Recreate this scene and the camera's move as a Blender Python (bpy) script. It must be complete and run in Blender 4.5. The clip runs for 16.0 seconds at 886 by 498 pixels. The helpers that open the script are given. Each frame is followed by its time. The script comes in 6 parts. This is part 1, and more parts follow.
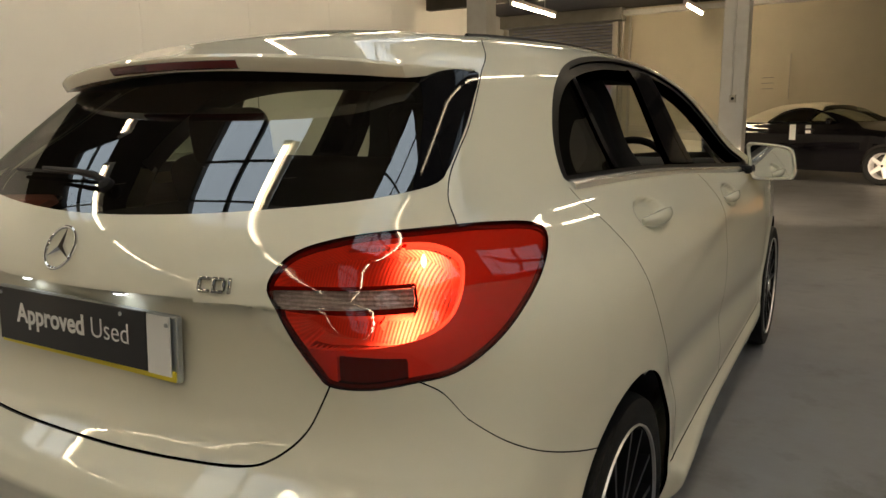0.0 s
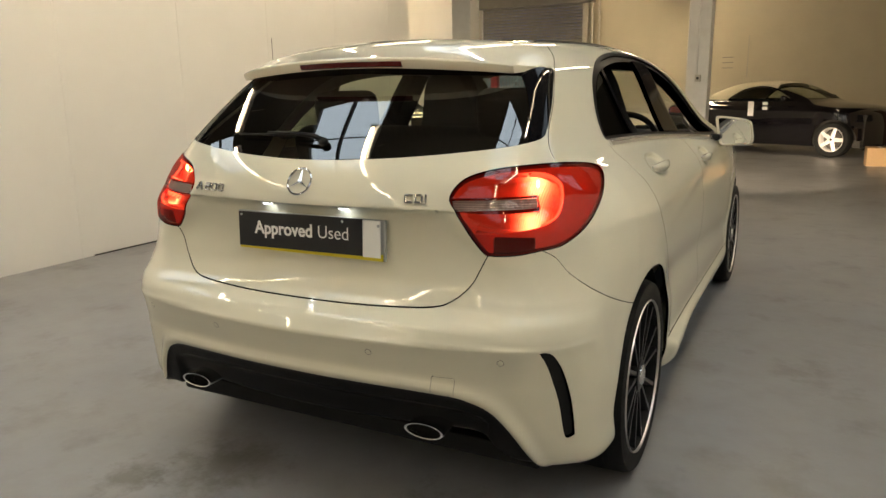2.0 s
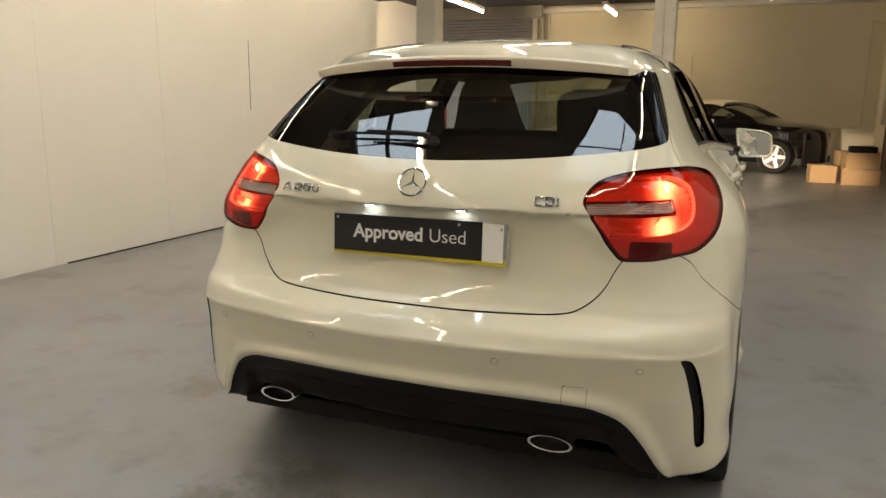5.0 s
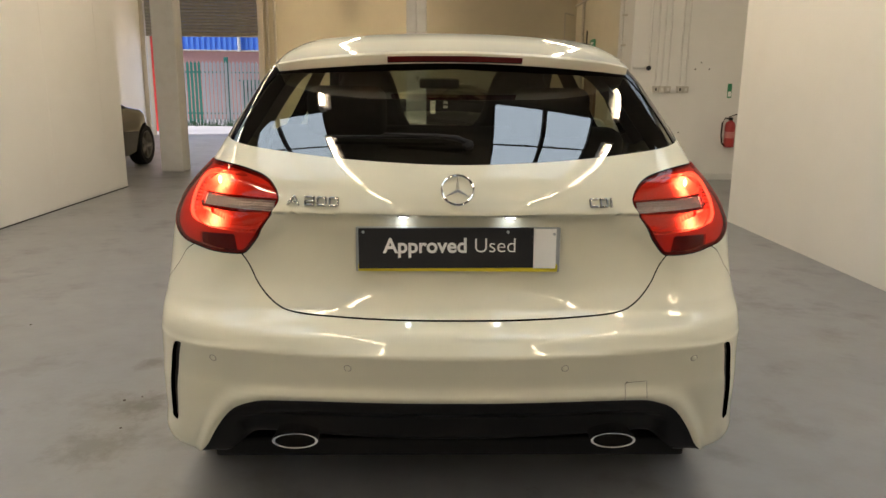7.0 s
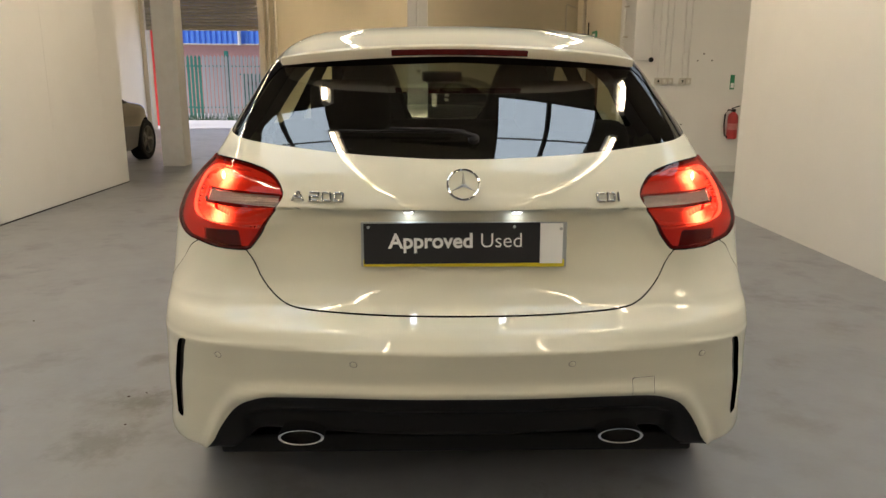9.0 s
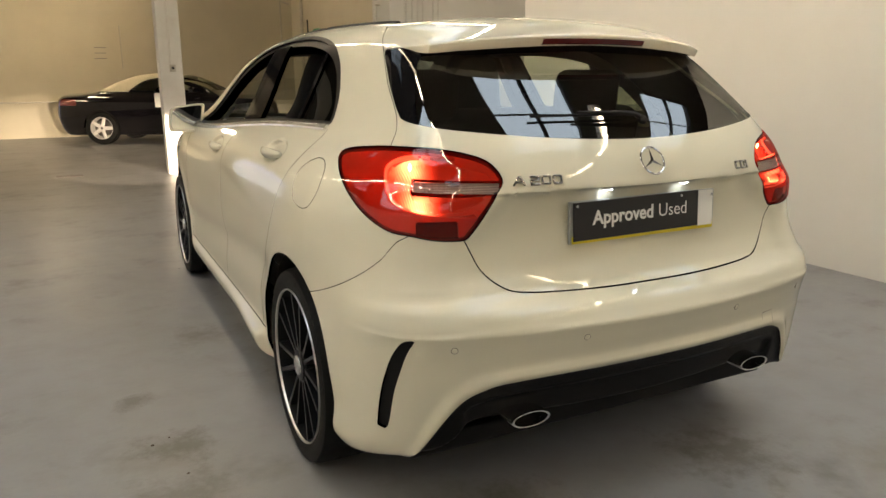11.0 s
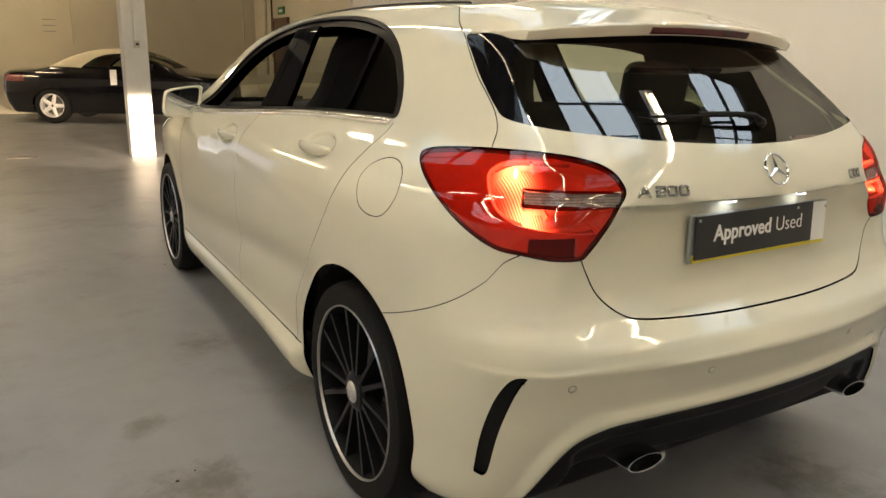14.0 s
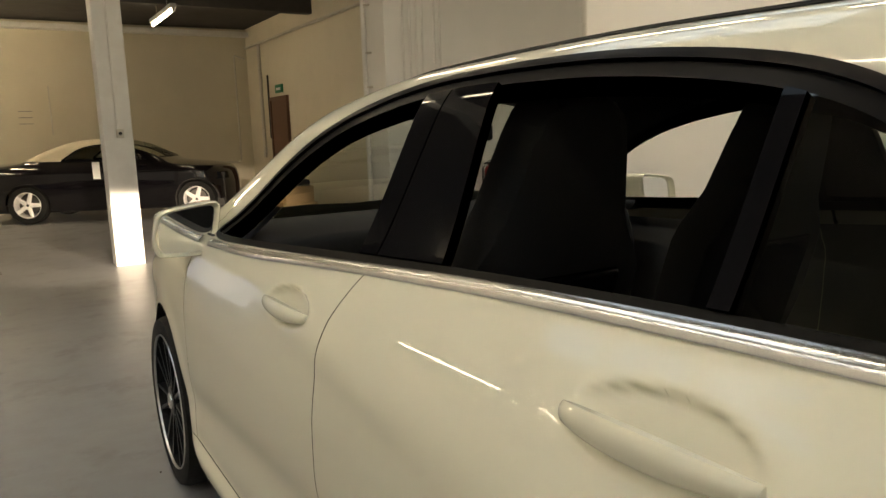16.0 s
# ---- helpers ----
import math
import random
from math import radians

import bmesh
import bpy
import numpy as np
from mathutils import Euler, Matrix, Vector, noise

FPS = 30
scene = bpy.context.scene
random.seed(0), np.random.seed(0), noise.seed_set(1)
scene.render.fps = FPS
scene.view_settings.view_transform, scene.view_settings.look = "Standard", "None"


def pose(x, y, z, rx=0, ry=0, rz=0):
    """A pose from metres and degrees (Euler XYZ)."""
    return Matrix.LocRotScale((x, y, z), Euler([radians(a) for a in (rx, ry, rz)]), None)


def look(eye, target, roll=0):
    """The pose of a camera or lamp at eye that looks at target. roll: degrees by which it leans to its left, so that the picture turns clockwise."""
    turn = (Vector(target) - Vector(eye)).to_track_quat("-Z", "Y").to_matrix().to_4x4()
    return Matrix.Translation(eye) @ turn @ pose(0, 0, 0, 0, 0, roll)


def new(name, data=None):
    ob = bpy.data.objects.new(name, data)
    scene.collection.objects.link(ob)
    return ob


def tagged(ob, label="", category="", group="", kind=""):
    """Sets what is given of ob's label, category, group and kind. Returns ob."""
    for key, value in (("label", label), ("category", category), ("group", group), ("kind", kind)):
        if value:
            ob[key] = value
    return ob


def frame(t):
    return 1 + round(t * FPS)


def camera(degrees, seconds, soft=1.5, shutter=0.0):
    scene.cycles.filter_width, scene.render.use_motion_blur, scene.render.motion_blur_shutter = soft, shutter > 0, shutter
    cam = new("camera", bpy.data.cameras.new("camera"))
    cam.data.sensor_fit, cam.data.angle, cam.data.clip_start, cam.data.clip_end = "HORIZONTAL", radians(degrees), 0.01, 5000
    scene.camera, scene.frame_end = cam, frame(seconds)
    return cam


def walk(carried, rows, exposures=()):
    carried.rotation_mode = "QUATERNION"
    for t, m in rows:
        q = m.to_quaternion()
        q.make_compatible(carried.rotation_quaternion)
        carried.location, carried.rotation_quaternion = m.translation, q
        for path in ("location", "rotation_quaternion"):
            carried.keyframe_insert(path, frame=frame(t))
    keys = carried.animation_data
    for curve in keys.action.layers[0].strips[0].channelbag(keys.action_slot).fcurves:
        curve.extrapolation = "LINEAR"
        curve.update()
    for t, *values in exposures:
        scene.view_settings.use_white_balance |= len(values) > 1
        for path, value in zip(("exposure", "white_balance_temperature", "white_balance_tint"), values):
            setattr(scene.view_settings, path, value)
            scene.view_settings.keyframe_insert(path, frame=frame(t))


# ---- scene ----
cam = camera(63.2, 16.0)
PATH = [
    (0, (1.264, -0.652, 1.25), (0.271, 1.045, 0.884), -0.76),
    (0.5, (1.29, -1.012, 1.225), (0.307, 0.689, 0.852), -0.85),
    (1, (1.315, -1.308, 1.264), (0.358, 0.4, 0.857), -0.7),
    (1.5, (1.321, -1.497, 1.26), (0.392, 0.225, 0.847), -1.0),
    (2, (1.335, -1.546, 1.267), (0.432, 0.186, 0.842), -0.9),
    (2.5, (1.343, -1.562, 1.269), (0.456, 0.179, 0.843), -0.3),
    (3, (1.345, -1.563, 1.267), (0.464, 0.182, 0.845), -0.3),
    (3.5, (1.357, -1.578, 1.267), (0.478, 0.169, 0.852), 0.2),
    (4, (1.349, -1.575, 1.267), (0.475, 0.176, 0.856), 0.4),
    (4.5, (1.17, -1.635, 1.241), (0.336, 0.138, 0.836), 1.38),
    (4.7, (1.037, -1.687, 1.23), (0.227, 0.098, 0.831), 1.15),
    (6.8, (-0.084, -1.715, 1.278), (-0.034, 0.236, 0.842), 0.3),
    (7, (-0.084, -1.717, 1.277), (-0.033, 0.233, 0.839), 0.6),
    (7.5, (-0.084, -1.724, 1.282), (-0.033, 0.225, 0.837), 0.5),
    (8, (-0.086, -1.717, 1.281), (-0.036, 0.232, 0.835), -0.0),
    (8.5, (-0.085, -1.71, 1.282), (-0.036, 0.238, 0.833), 0.0),
    (9, (-0.095, -1.701, 1.279), (-0.048, 0.246, 0.822), 0.3),
    (9.5, (-0.312, -1.681, 1.234), (-0.168, 0.264, 0.791), 1.75),
    (9.7, (-0.52, -1.685, 1.21), (-0.245, 0.268, 0.80), 1.9),
    (11.8, (-1.612, -1.273, 1.282), (-0.624, 0.392, 0.779), -0.1),
    (12, (-1.617, -1.263, 1.288), (-0.626, 0.4, 0.787), 0.4),
    (12.5, (-1.628, -1.259, 1.294), (-0.631, 0.406, 0.811), 0.5),
    (13, (-1.634, -1.251, 1.29), (-0.629, 0.406, 0.796), 0.9),
    (13.5, (-1.65, -1.214, 1.289), (-0.637, 0.436, 0.789), 1.4),
    (14, (-1.638, -1.005, 1.26), (-0.646, 0.658, 0.759), 1.28),
    (14.5, (-1.622, -0.635, 1.308), (-0.687, 1.081, 0.882), 1.57),
    (15, (-1.561, -0.147, 1.311), (-0.613, 1.575, 0.939), 0.27),
    (15.5, (-1.45, 0.292, 1.302), (-0.462, 1.995, 0.951), -1.24),
    (16, (-1.338, 0.696, 1.303), (-0.308, 2.38, 0.984), -1.84),
]
EXPOSURES = [(0, -0.6, 6700, 11), (0.6, -0.38, 6700, 11), (1.5, -0.12, 6720, 10), (2.5, 0.03, 6720, 10), (4.7, 0.03, 6700, 11), (7.0, 0.03, 6520, 12), (9.5, 0.03, 6520, 12), (12.0, 0.02, 6700, 11), (14.0, 0.0, 6720, 11), (14.6, -0.22, 6700, 11), (15.2, -0.32, 6600, 10), (16, -0.27, 6500, 9)]
walk(cam, [(t, look(eye, target, roll)) for t, eye, target, roll in PATH], EXPOSURES)

# world: weak overcast daylight outside; indoors warm tubes and roof lights
world = bpy.data.worlds.new("world")
scene.world = world
world.use_nodes = True
wn = world.node_tree.nodes
sky = wn.new("ShaderNodeTexSky")
sky.sky_type, sky.sun_disc, sky.sun_elevation, sky.sun_rotation = "NISHITA", False, radians(58), radians(249)
world.node_tree.links.new(sky.outputs[0], wn["Background"].inputs[0])
wn["Background"].inputs[1].default_value = 0.15
sun = new("sun", bpy.data.lights.new("sun", "SUN"))
sun.data.energy, sun.data.angle, sun.data.color = 5.0, radians(12), (1.0, 0.96, 0.9)
sun.matrix_world = look((-30, 14, 45), (-4, 24, 0))

CEIL = 3.7
COOL = (0.74, 0.88, 1.0)


def roof_light(x, y, sx, sy, watts):
    """The daylight that falls through one opening of the roof."""
    data = bpy.data.lights.new("roof_light", "AREA")
    data.shape, data.size, data.size_y, data.energy, data.color = "RECTANGLE", sx, sy, watts, COOL
    ob = new("roof_light", data)
    ob.matrix_world = pose(x, y, CEIL + 0.12)
    return ob


ROOF_LIGHTS = [(x, y) for y in (-0.12, 3.6, -4.2) for x in (-4.35, -1.62, 0.95, 3.1)]
for rx, ry in ROOF_LIGHTS:
    roof_light(rx, ry, 1.0, 2.1, 25 if ry == -0.12 else 14 if ry > 0 else 8)


door_light = new("door_light", bpy.data.lights.new("door_light", "AREA"))
door_light.data.shape, door_light.data.size, door_light.data.size_y = "RECTANGLE", 2.7, 2.4
door_light.data.energy, door_light.data.color = 14, (0.86, 0.90, 1.0)
door_light.matrix_world = pose(-5.6, 17.25, 1.22, -90, 0, 0)


# ---- materials ----
def material(name, colour, rough=0.5, metal=0.0, coat=0.0, grain=None, stain=None, bump=0.0, bump_scale=60.0, emit=0.0, spec=0.5):
    """A procedural surface: grain and stain are (scale, share, colour); emit lights it in its own colour."""
    m = bpy.data.materials.new(name)
    m.use_nodes = True
    n, l = m.node_tree.nodes, m.node_tree.links
    b = n["Principled BSDF"]
    b.inputs["Base Color"].default_value = (*colour, 1)
    b.inputs["Roughness"].default_value, b.inputs["Metallic"].default_value = rough, metal
    b.inputs["Coat Weight"].default_value, b.inputs["Coat Roughness"].default_value = coat, 0.02
    b.inputs["Specular IOR Level"].default_value = spec
    coords = n.new("ShaderNodeTexCoord")
    last = None
    for scale, share, tone in [v for v in (grain, stain) if v]:
        tex = n.new("ShaderNodeTexNoise")
        tex.inputs["Scale"].default_value, tex.inputs["Detail"].default_value = scale, 6
        ramp = n.new("ShaderNodeValToRGB")
        ramp.color_ramp.elements[0].position, ramp.color_ramp.elements[1].position = 0.42, 0.72
        mixer = n.new("ShaderNodeMix")
        mixer.data_type = "RGBA"
        mul = n.new("ShaderNodeMath")
        mul.operation, mul.inputs[1].default_value = "MULTIPLY", share
        l.new(coords.outputs["Object"], tex.inputs["Vector"])
        l.new(tex.outputs["Fac"], ramp.inputs[0])
        l.new(ramp.outputs[0], mul.inputs[0])
        l.new(mul.outputs[0], mixer.inputs["Factor"])
        mixer.inputs["A"].default_value, mixer.inputs["B"].default_value = (*colour, 1), (*tone, 1)
        if last:
            l.new(last, mixer.inputs["A"])
        last = mixer.outputs["Result"]
        l.new(last, b.inputs["Base Color"])
    if bump:
        tex = n.new("ShaderNodeTexNoise")
        tex.inputs["Scale"].default_value, tex.inputs["Detail"].default_value = bump_scale, 4
        node = n.new("ShaderNodeBump")
        node.inputs["Strength"].default_value, node.inputs["Distance"].default_value = bump, 0.01
        l.new(coords.outputs["Object"], tex.inputs["Vector"])
        l.new(tex.outputs["Fac"], node.inputs["Height"])
        l.new(node.outputs[0], b.inputs["Normal"])
    if emit:
        b.inputs["Emission Color"].default_value, b.inputs["Emission Strength"].default_value = (*colour, 1), emit
    return m


def glass(name, tint, gloss=0.06, rough=0.0):
    """A thin pane: what lies behind shows through its tint, and the room mirrors in it."""
    m = bpy.data.materials.new(name)
    m.use_nodes = True
    n, l = m.node_tree.nodes, m.node_tree.links
    n.clear()
    out, mix, clear, mirror = n.new("ShaderNodeOutputMaterial"), n.new("ShaderNodeMixShader"), n.new("ShaderNodeBsdfTransparent"), n.new("ShaderNodeBsdfGlossy")
    edge = n.new("ShaderNodeLayerWeight")
    edge.inputs[0].default_value = 0.25
    scale = n.new("ShaderNodeMapRange")
    scale.inputs["To Min"].default_value, scale.inputs["To Max"].default_value = gloss, 0.32
    clear.inputs[0].default_value, mirror.inputs["Roughness"].default_value = (*tint, 1), rough
    l.new(edge.outputs["Fresnel"], scale.inputs["Value"])
    l.new(scale.outputs["Result"], mix.inputs[0])
    l.new(clear.outputs[0], mix.inputs[1])
    l.new(mirror.outputs[0], mix.inputs[2])
    l.new(mix.outputs[0], out.inputs[0])
    return m


BULBS = [(0.660, 0.318, 1.018), (0.662, 0.272, 0.912)]


def lit_lamp(name, colour, base, peak, reach):
    """Red lamp plastic that glows, most of all round the two bulbs, through upright ribs."""
    m = material(name, (0.30, 0.055, 0.03), 0.4, coat=0.3)
    n, l = m.node_tree.nodes, m.node_tree.links
    b = n["Principled BSDF"]
    coords = n.new("ShaderNodeTexCoord")
    flip = n.new("ShaderNodeVectorMath")
    flip.operation = "ABSOLUTE"
    l.new(coords.outputs["Object"], flip.inputs[0])
    squash = n.new("ShaderNodeVectorMath")
    squash.operation, squash.inputs[1].default_value = "MULTIPLY", (1.0, 0.5, 0.6)
    l.new(flip.outputs[0], squash.inputs[0])
    total = None
    for bulb in BULBS:
        far = n.new("ShaderNodeVectorMath")
        far.operation = "DISTANCE"
        far.inputs[1].default_value = (bulb[0], 0.5 * bulb[1], 0.6 * bulb[2])
        l.new(squash.outputs[0], far.inputs[0])
        near = n.new("ShaderNodeMath")
        near.operation, near.inputs[1].default_value = "DIVIDE", reach
        square = n.new("ShaderNodeMath")
        square.operation, square.inputs[1].default_value = "POWER", 2.0
        fade = n.new("ShaderNodeMath")
        fade.operation, fade.inputs[0].default_value = "POWER", 0.3679
        l.new(far.outputs["Value"], near.inputs[0])
        l.new(near.outputs[0], square.inputs[0])
        l.new(square.outputs[0], fade.inputs[1])
        if total is None:
            total = fade.outputs[0]
        else:
            add = n.new("ShaderNodeMath")
            l.new(total, add.inputs[0])
            l.new(fade.outputs[0], add.inputs[1])
            total = add.outputs[0]
    ribs = n.new("ShaderNodeTexWave")
    ribs.inputs["Scale"].default_value, ribs.inputs["Distortion"].default_value = 62, 0.2
    spread = n.new("ShaderNodeMapRange")
    spread.inputs["To Min"].default_value, spread.inputs["To Max"].default_value = 0.35, 1.35
    l.new(coords.outputs["Object"], ribs.inputs["Vector"])
    l.new(ribs.outputs["Fac"], spread.inputs["Value"])
    glow = n.new("ShaderNodeMath")
    glow.operation, glow.inputs[1].default_value, glow.inputs[2].default_value = "MULTIPLY_ADD", peak, base
    l.new(total, glow.inputs[0])
    mul = n.new("ShaderNodeMath")
    mul.operation = "MULTIPLY"
    l.new(glow.outputs[0], mul.inputs[0])
    if reach < 0.1:
        l.new(spread.outputs["Result"], mul.inputs[1])
    else:
        mul.inputs[1].default_value = 1.0
    b.inputs["Emission Color"].default_value = (*colour, 1)
    l.new(mul.outputs[0], b.inputs["Emission Strength"])
    return m


PAINT = material("cream_white_paint", (0.68, 0.655, 0.525), 0.6, 0.0, 1.0, grain=(900, 0.06, (0.62, 0.60, 0.48)), spec=0.12)
BLACK_PLASTIC = material("black_plastic", (0.013, 0.0125, 0.012), 0.5, bump=0.08, bump_scale=700, spec=0.14)
BLACK_GLOSS = material("black_gloss", (0.005, 0.005, 0.006), 0.05, spec=0.11)
RUBBER = material("rubber", (0.010, 0.010, 0.0095), 0.6, grain=(40, 0.4, (0.016, 0.015, 0.013)), bump=0.2, bump_scale=260, spec=0.12)
SENSOR_RING = material("sensor_gap", (0.16, 0.15, 0.12), 0.6)
SEAL = material("dark_seal", (0.020, 0.018, 0.015), 0.7)
CHROME = material("chrome", (0.82, 0.82, 0.82), 0.06, 1.0)
# chrome for the badge signs, with dark floor reflections put into its colour
SHADED_CHROME = material("shaded_chrome", (0.42, 0.42, 0.41), 0.12, 1.0)
FRAME_BLACK = material("satin_black_frame", (0.010, 0.0095, 0.009), 0.35, grain=(30, 0.3, (0.014, 0.013, 0.012)), spec=0.05)
INSERT_BLACK = material("matt_black_insert", (0.0085, 0.008, 0.008), 0.5, bump=0.1, bump_scale=500, spec=0.12)
FRIT = material("black_glass_border", (0.006, 0.006, 0.006), 0.12, spec=0.10)
SATIN = material("satin_aluminium", (0.80, 0.80, 0.79), 0.24, 1.0)
RIM_BLACK = material("gloss_black_alloy", (0.008, 0.008, 0.009), 0.3, 0.0, 0.0, spec=0.15)
RIM_BARREL = material("black_barrel", (0.008, 0.008, 0.008), 0.6, spec=0.15)
RIM_CUT = material("machined_rim_edge", (0.62, 0.60, 0.58), 0.36, 1.0)
BRAKE = material("brake_iron", (0.16, 0.15, 0.14), 0.4, 0.9, grain=(60, 0.5, (0.10, 0.07, 0.05)))
FABRIC = material("black_seat_cloth", (0.007, 0.007, 0.0075), 0.9, grain=(180, 0.5, (0.012, 0.012, 0.012)), bump=0.3, bump_scale=400)
LINING = material("dark_lining", (0.008, 0.008, 0.0085), 0.85, grain=(220, 0.4, (0.013, 0.013, 0.013)), spec=0.25)
GREY_TRIM = material("grey_door_trim", (0.20, 0.20, 0.20), 0.55, grain=(150, 0.3, (0.15, 0.15, 0.15)))
TINTED = glass("tinted_glass", (0.46, 0.51, 0.40), 0.14)
QUARTER_TINT = glass("quarter_tinted_glass", (0.48, 0.52, 0.44), 0.10)
CLEAR = glass("clear_glass", (0.80, 0.85, 0.82), 0.05)
MIRROR = material("mirror_glass", (0.85, 0.87, 0.87), 0.02, 1.0)
RED_LENS = glass("red_lens", (0.85, 0.11, 0.06), 0.04, 0.02)
CLEAR_LENS = glass("clear_lens", (0.74, 0.66, 0.62), 0.10, 0.05)
LAMP_GREY = material("lamp_bar_reflector", (0.45, 0.43, 0.42), 0.25, 0.6, bump=0.5, bump_scale=120)
for direction, scale_, share in (("Z", 50, 0.5), ("X", 90, 0.25)):
    nn, ll = LAMP_GREY.node_tree.nodes, LAMP_GREY.node_tree.links
    base_in = nn["Principled BSDF"].inputs["Base Color"]
    wave, mixed, place = nn.new("ShaderNodeTexWave"), nn.new("ShaderNodeMix"), nn.new("ShaderNodeTexCoord")
    wave.bands_direction = direction
    wave.inputs["Scale"].default_value, wave.inputs["Distortion"].default_value = scale_, 0.2
    mixed.data_type = "RGBA"
    fade = nn.new("ShaderNodeMath")
    fade.operation, fade.inputs[1].default_value = "MULTIPLY", share
    mixed.inputs["A"].default_value, mixed.inputs["B"].default_value = (0.66, 0.63, 0.61, 1), (0.14, 0.09, 0.09, 1)
    if base_in.links:
        ll.new(base_in.links[0].from_socket, mixed.inputs["A"])
    ll.new(place.outputs["Object"], wave.inputs["Vector"])
    ll.new(wave.outputs["Fac"], fade.inputs[0])
    ll.new(fade.outputs[0], mixed.inputs["Factor"])
    ll.new(mixed.outputs["Result"], base_in)
LAMP_SIDE = lit_lamp("lit_lamp_side", (1.0, 0.30, 0.18), 0.035, 0.15, 0.12)
LAMP_GLOW = lit_lamp("lit_lamp_reflector", (1.0, 0.50, 0.32), 0.22, 32.0, 0.026)
LAMP_DARK = material("lamp_housing", (0.10, 0.012, 0.012), 0.35)
LED = material("red_lamp_glow", (1.0, 0.55, 0.28), 0.5, emit=150.0)
LED_SOFT = material("red_lamp_soft_glow", (1.0, 0.62, 0.45), 0.5, emit=2.2)
PLATE_LED = material("plate_lamp_glow", (0.85, 0.93, 1.0), 0.5, emit=24.0)
SIGN_BLACK = material("black_card", (0.012, 0.012, 0.014), 0.35, grain=(200, 0.3, (0.02, 0.02, 0.02)))
SIGN_WHITE = material("white_print", (0.82, 0.82, 0.80), 0.5)
YELLOW = material("yellow_plate", (0.72, 0.60, 0.03), 0.35)
WALL = material("white_wall_paint", (0.76, 0.75, 0.72), 0.6, grain=(3, 0.25, (0.70, 0.685, 0.65)), stain=(0.7, 0.25, (0.66, 0.64, 0.60)), bump=0.06, bump_scale=90)
WALL_CREAM = material("cream_wall_paint", (0.62, 0.57, 0.45), 0.7, grain=(2, 0.3, (0.55, 0.50, 0.39)), stain=(0.5, 0.4, (0.50, 0.46, 0.36)), bump=0.15, bump_scale=50)
CEILING = material("dark_ceiling_boards", (0.07, 0.062, 0.055), 0.85, grain=(5, 0.5, (0.04, 0.036, 0.03)), bump=0.2, bump_scale=30)
STEEL = material("white_steel", (0.70, 0.69, 0.66), 0.45, grain=(4, 0.3, (0.60, 0.58, 0.54)), stain=(9, 0.2, (0.5, 0.46, 0.4)))
PIPE = material("painted_pipe", (0.52, 0.49, 0.43), 0.5, grain=(20, 0.3, (0.4, 0.37, 0.3)))
SHUTTER = material("shutter_slats", (0.30, 0.29, 0.26), 0.42, 0.5, grain=(6, 0.4, (0.22, 0.21, 0.18)))
CARD = material("cardboard", (0.40, 0.26, 0.13), 0.8, grain=(30, 0.3, (0.33, 0.21, 0.10)))
DARK_PAINT = material("black_car_paint", (0.004, 0.0035, 0.0045), 0.08, 0.0, 0.7, spec=0.4)
CREAM_TOP = material("matt_cream_top", (0.74, 0.67, 0.52), 0.85, grain=(260, 0.3, (0.45, 0.38, 0.27)))
ALLOY = material("silver_alloy", (0.84, 0.82, 0.80), 0.3, 0.15, 0.4)
LABEL_PINK = material("faded_label", (0.52, 0.22, 0.20), 0.5, grain=(120, 0.6, (0.60, 0.05, 0.05)))
DULL_ALLOY = material("dull_alloy", (0.22, 0.21, 0.20), 0.4, 0.6)
VESSEL_RED = material("vessel_red", (0.40, 0.03, 0.03), 0.35, grain=(25, 0.3, (0.33, 0.025, 0.025)))
RED_PAINT = material("red_paint", (0.70, 0.055, 0.05), 0.4, grain=(25, 0.3, (0.58, 0.045, 0.04)))
GREEN_PAINT = material("green_fence_paint", (0.03, 0.20, 0.15), 0.5, grain=(15, 0.3, (0.04, 0.15, 0.12)))
GALV = material("galvanised_steel", (0.42, 0.45, 0.46), 0.4, 0.6)
BLUE_CLAD = material("blue_cladding", (0.10, 0.26, 0.80), 0.5, grain=(3, 0.2, (0.09, 0.22, 0.68)))
TARMAC = material("yard_concrete", (0.52, 0.50, 0.51), 0.8, grain=(60, 0.4, (0.42, 0.40, 0.41)), bump=0.3, bump_scale=90)
WOOD = material("brown_door_wood", (0.12, 0.06, 0.035), 0.5, grain=(12, 0.4, (0.08, 0.04, 0.025)))
SIGN_GREEN = material("green_sign", (0.02, 0.22, 0.10), 0.5)
TUBE_FAR = material("bright_tube_glow", (1.0, 0.78, 0.48), 0.5, emit=190.0)
TUBE = material("tube_glow", (1.0, 0.83, 0.58), 0.5, emit=45.0)
TUBE_MID = material("mid_tube_glow", (1.0, 0.80, 0.52), 0.5, emit=30.0)
TUBE_DIM = material("dim_tube_glow", (1.0, 0.84, 0.60), 0.5, emit=17.0)
BRICK = material("brick", (0.55, 0.30, 0.26), 0.85, grain=(14, 0.4, (0.45, 0.24, 0.20)), bump=0.3)


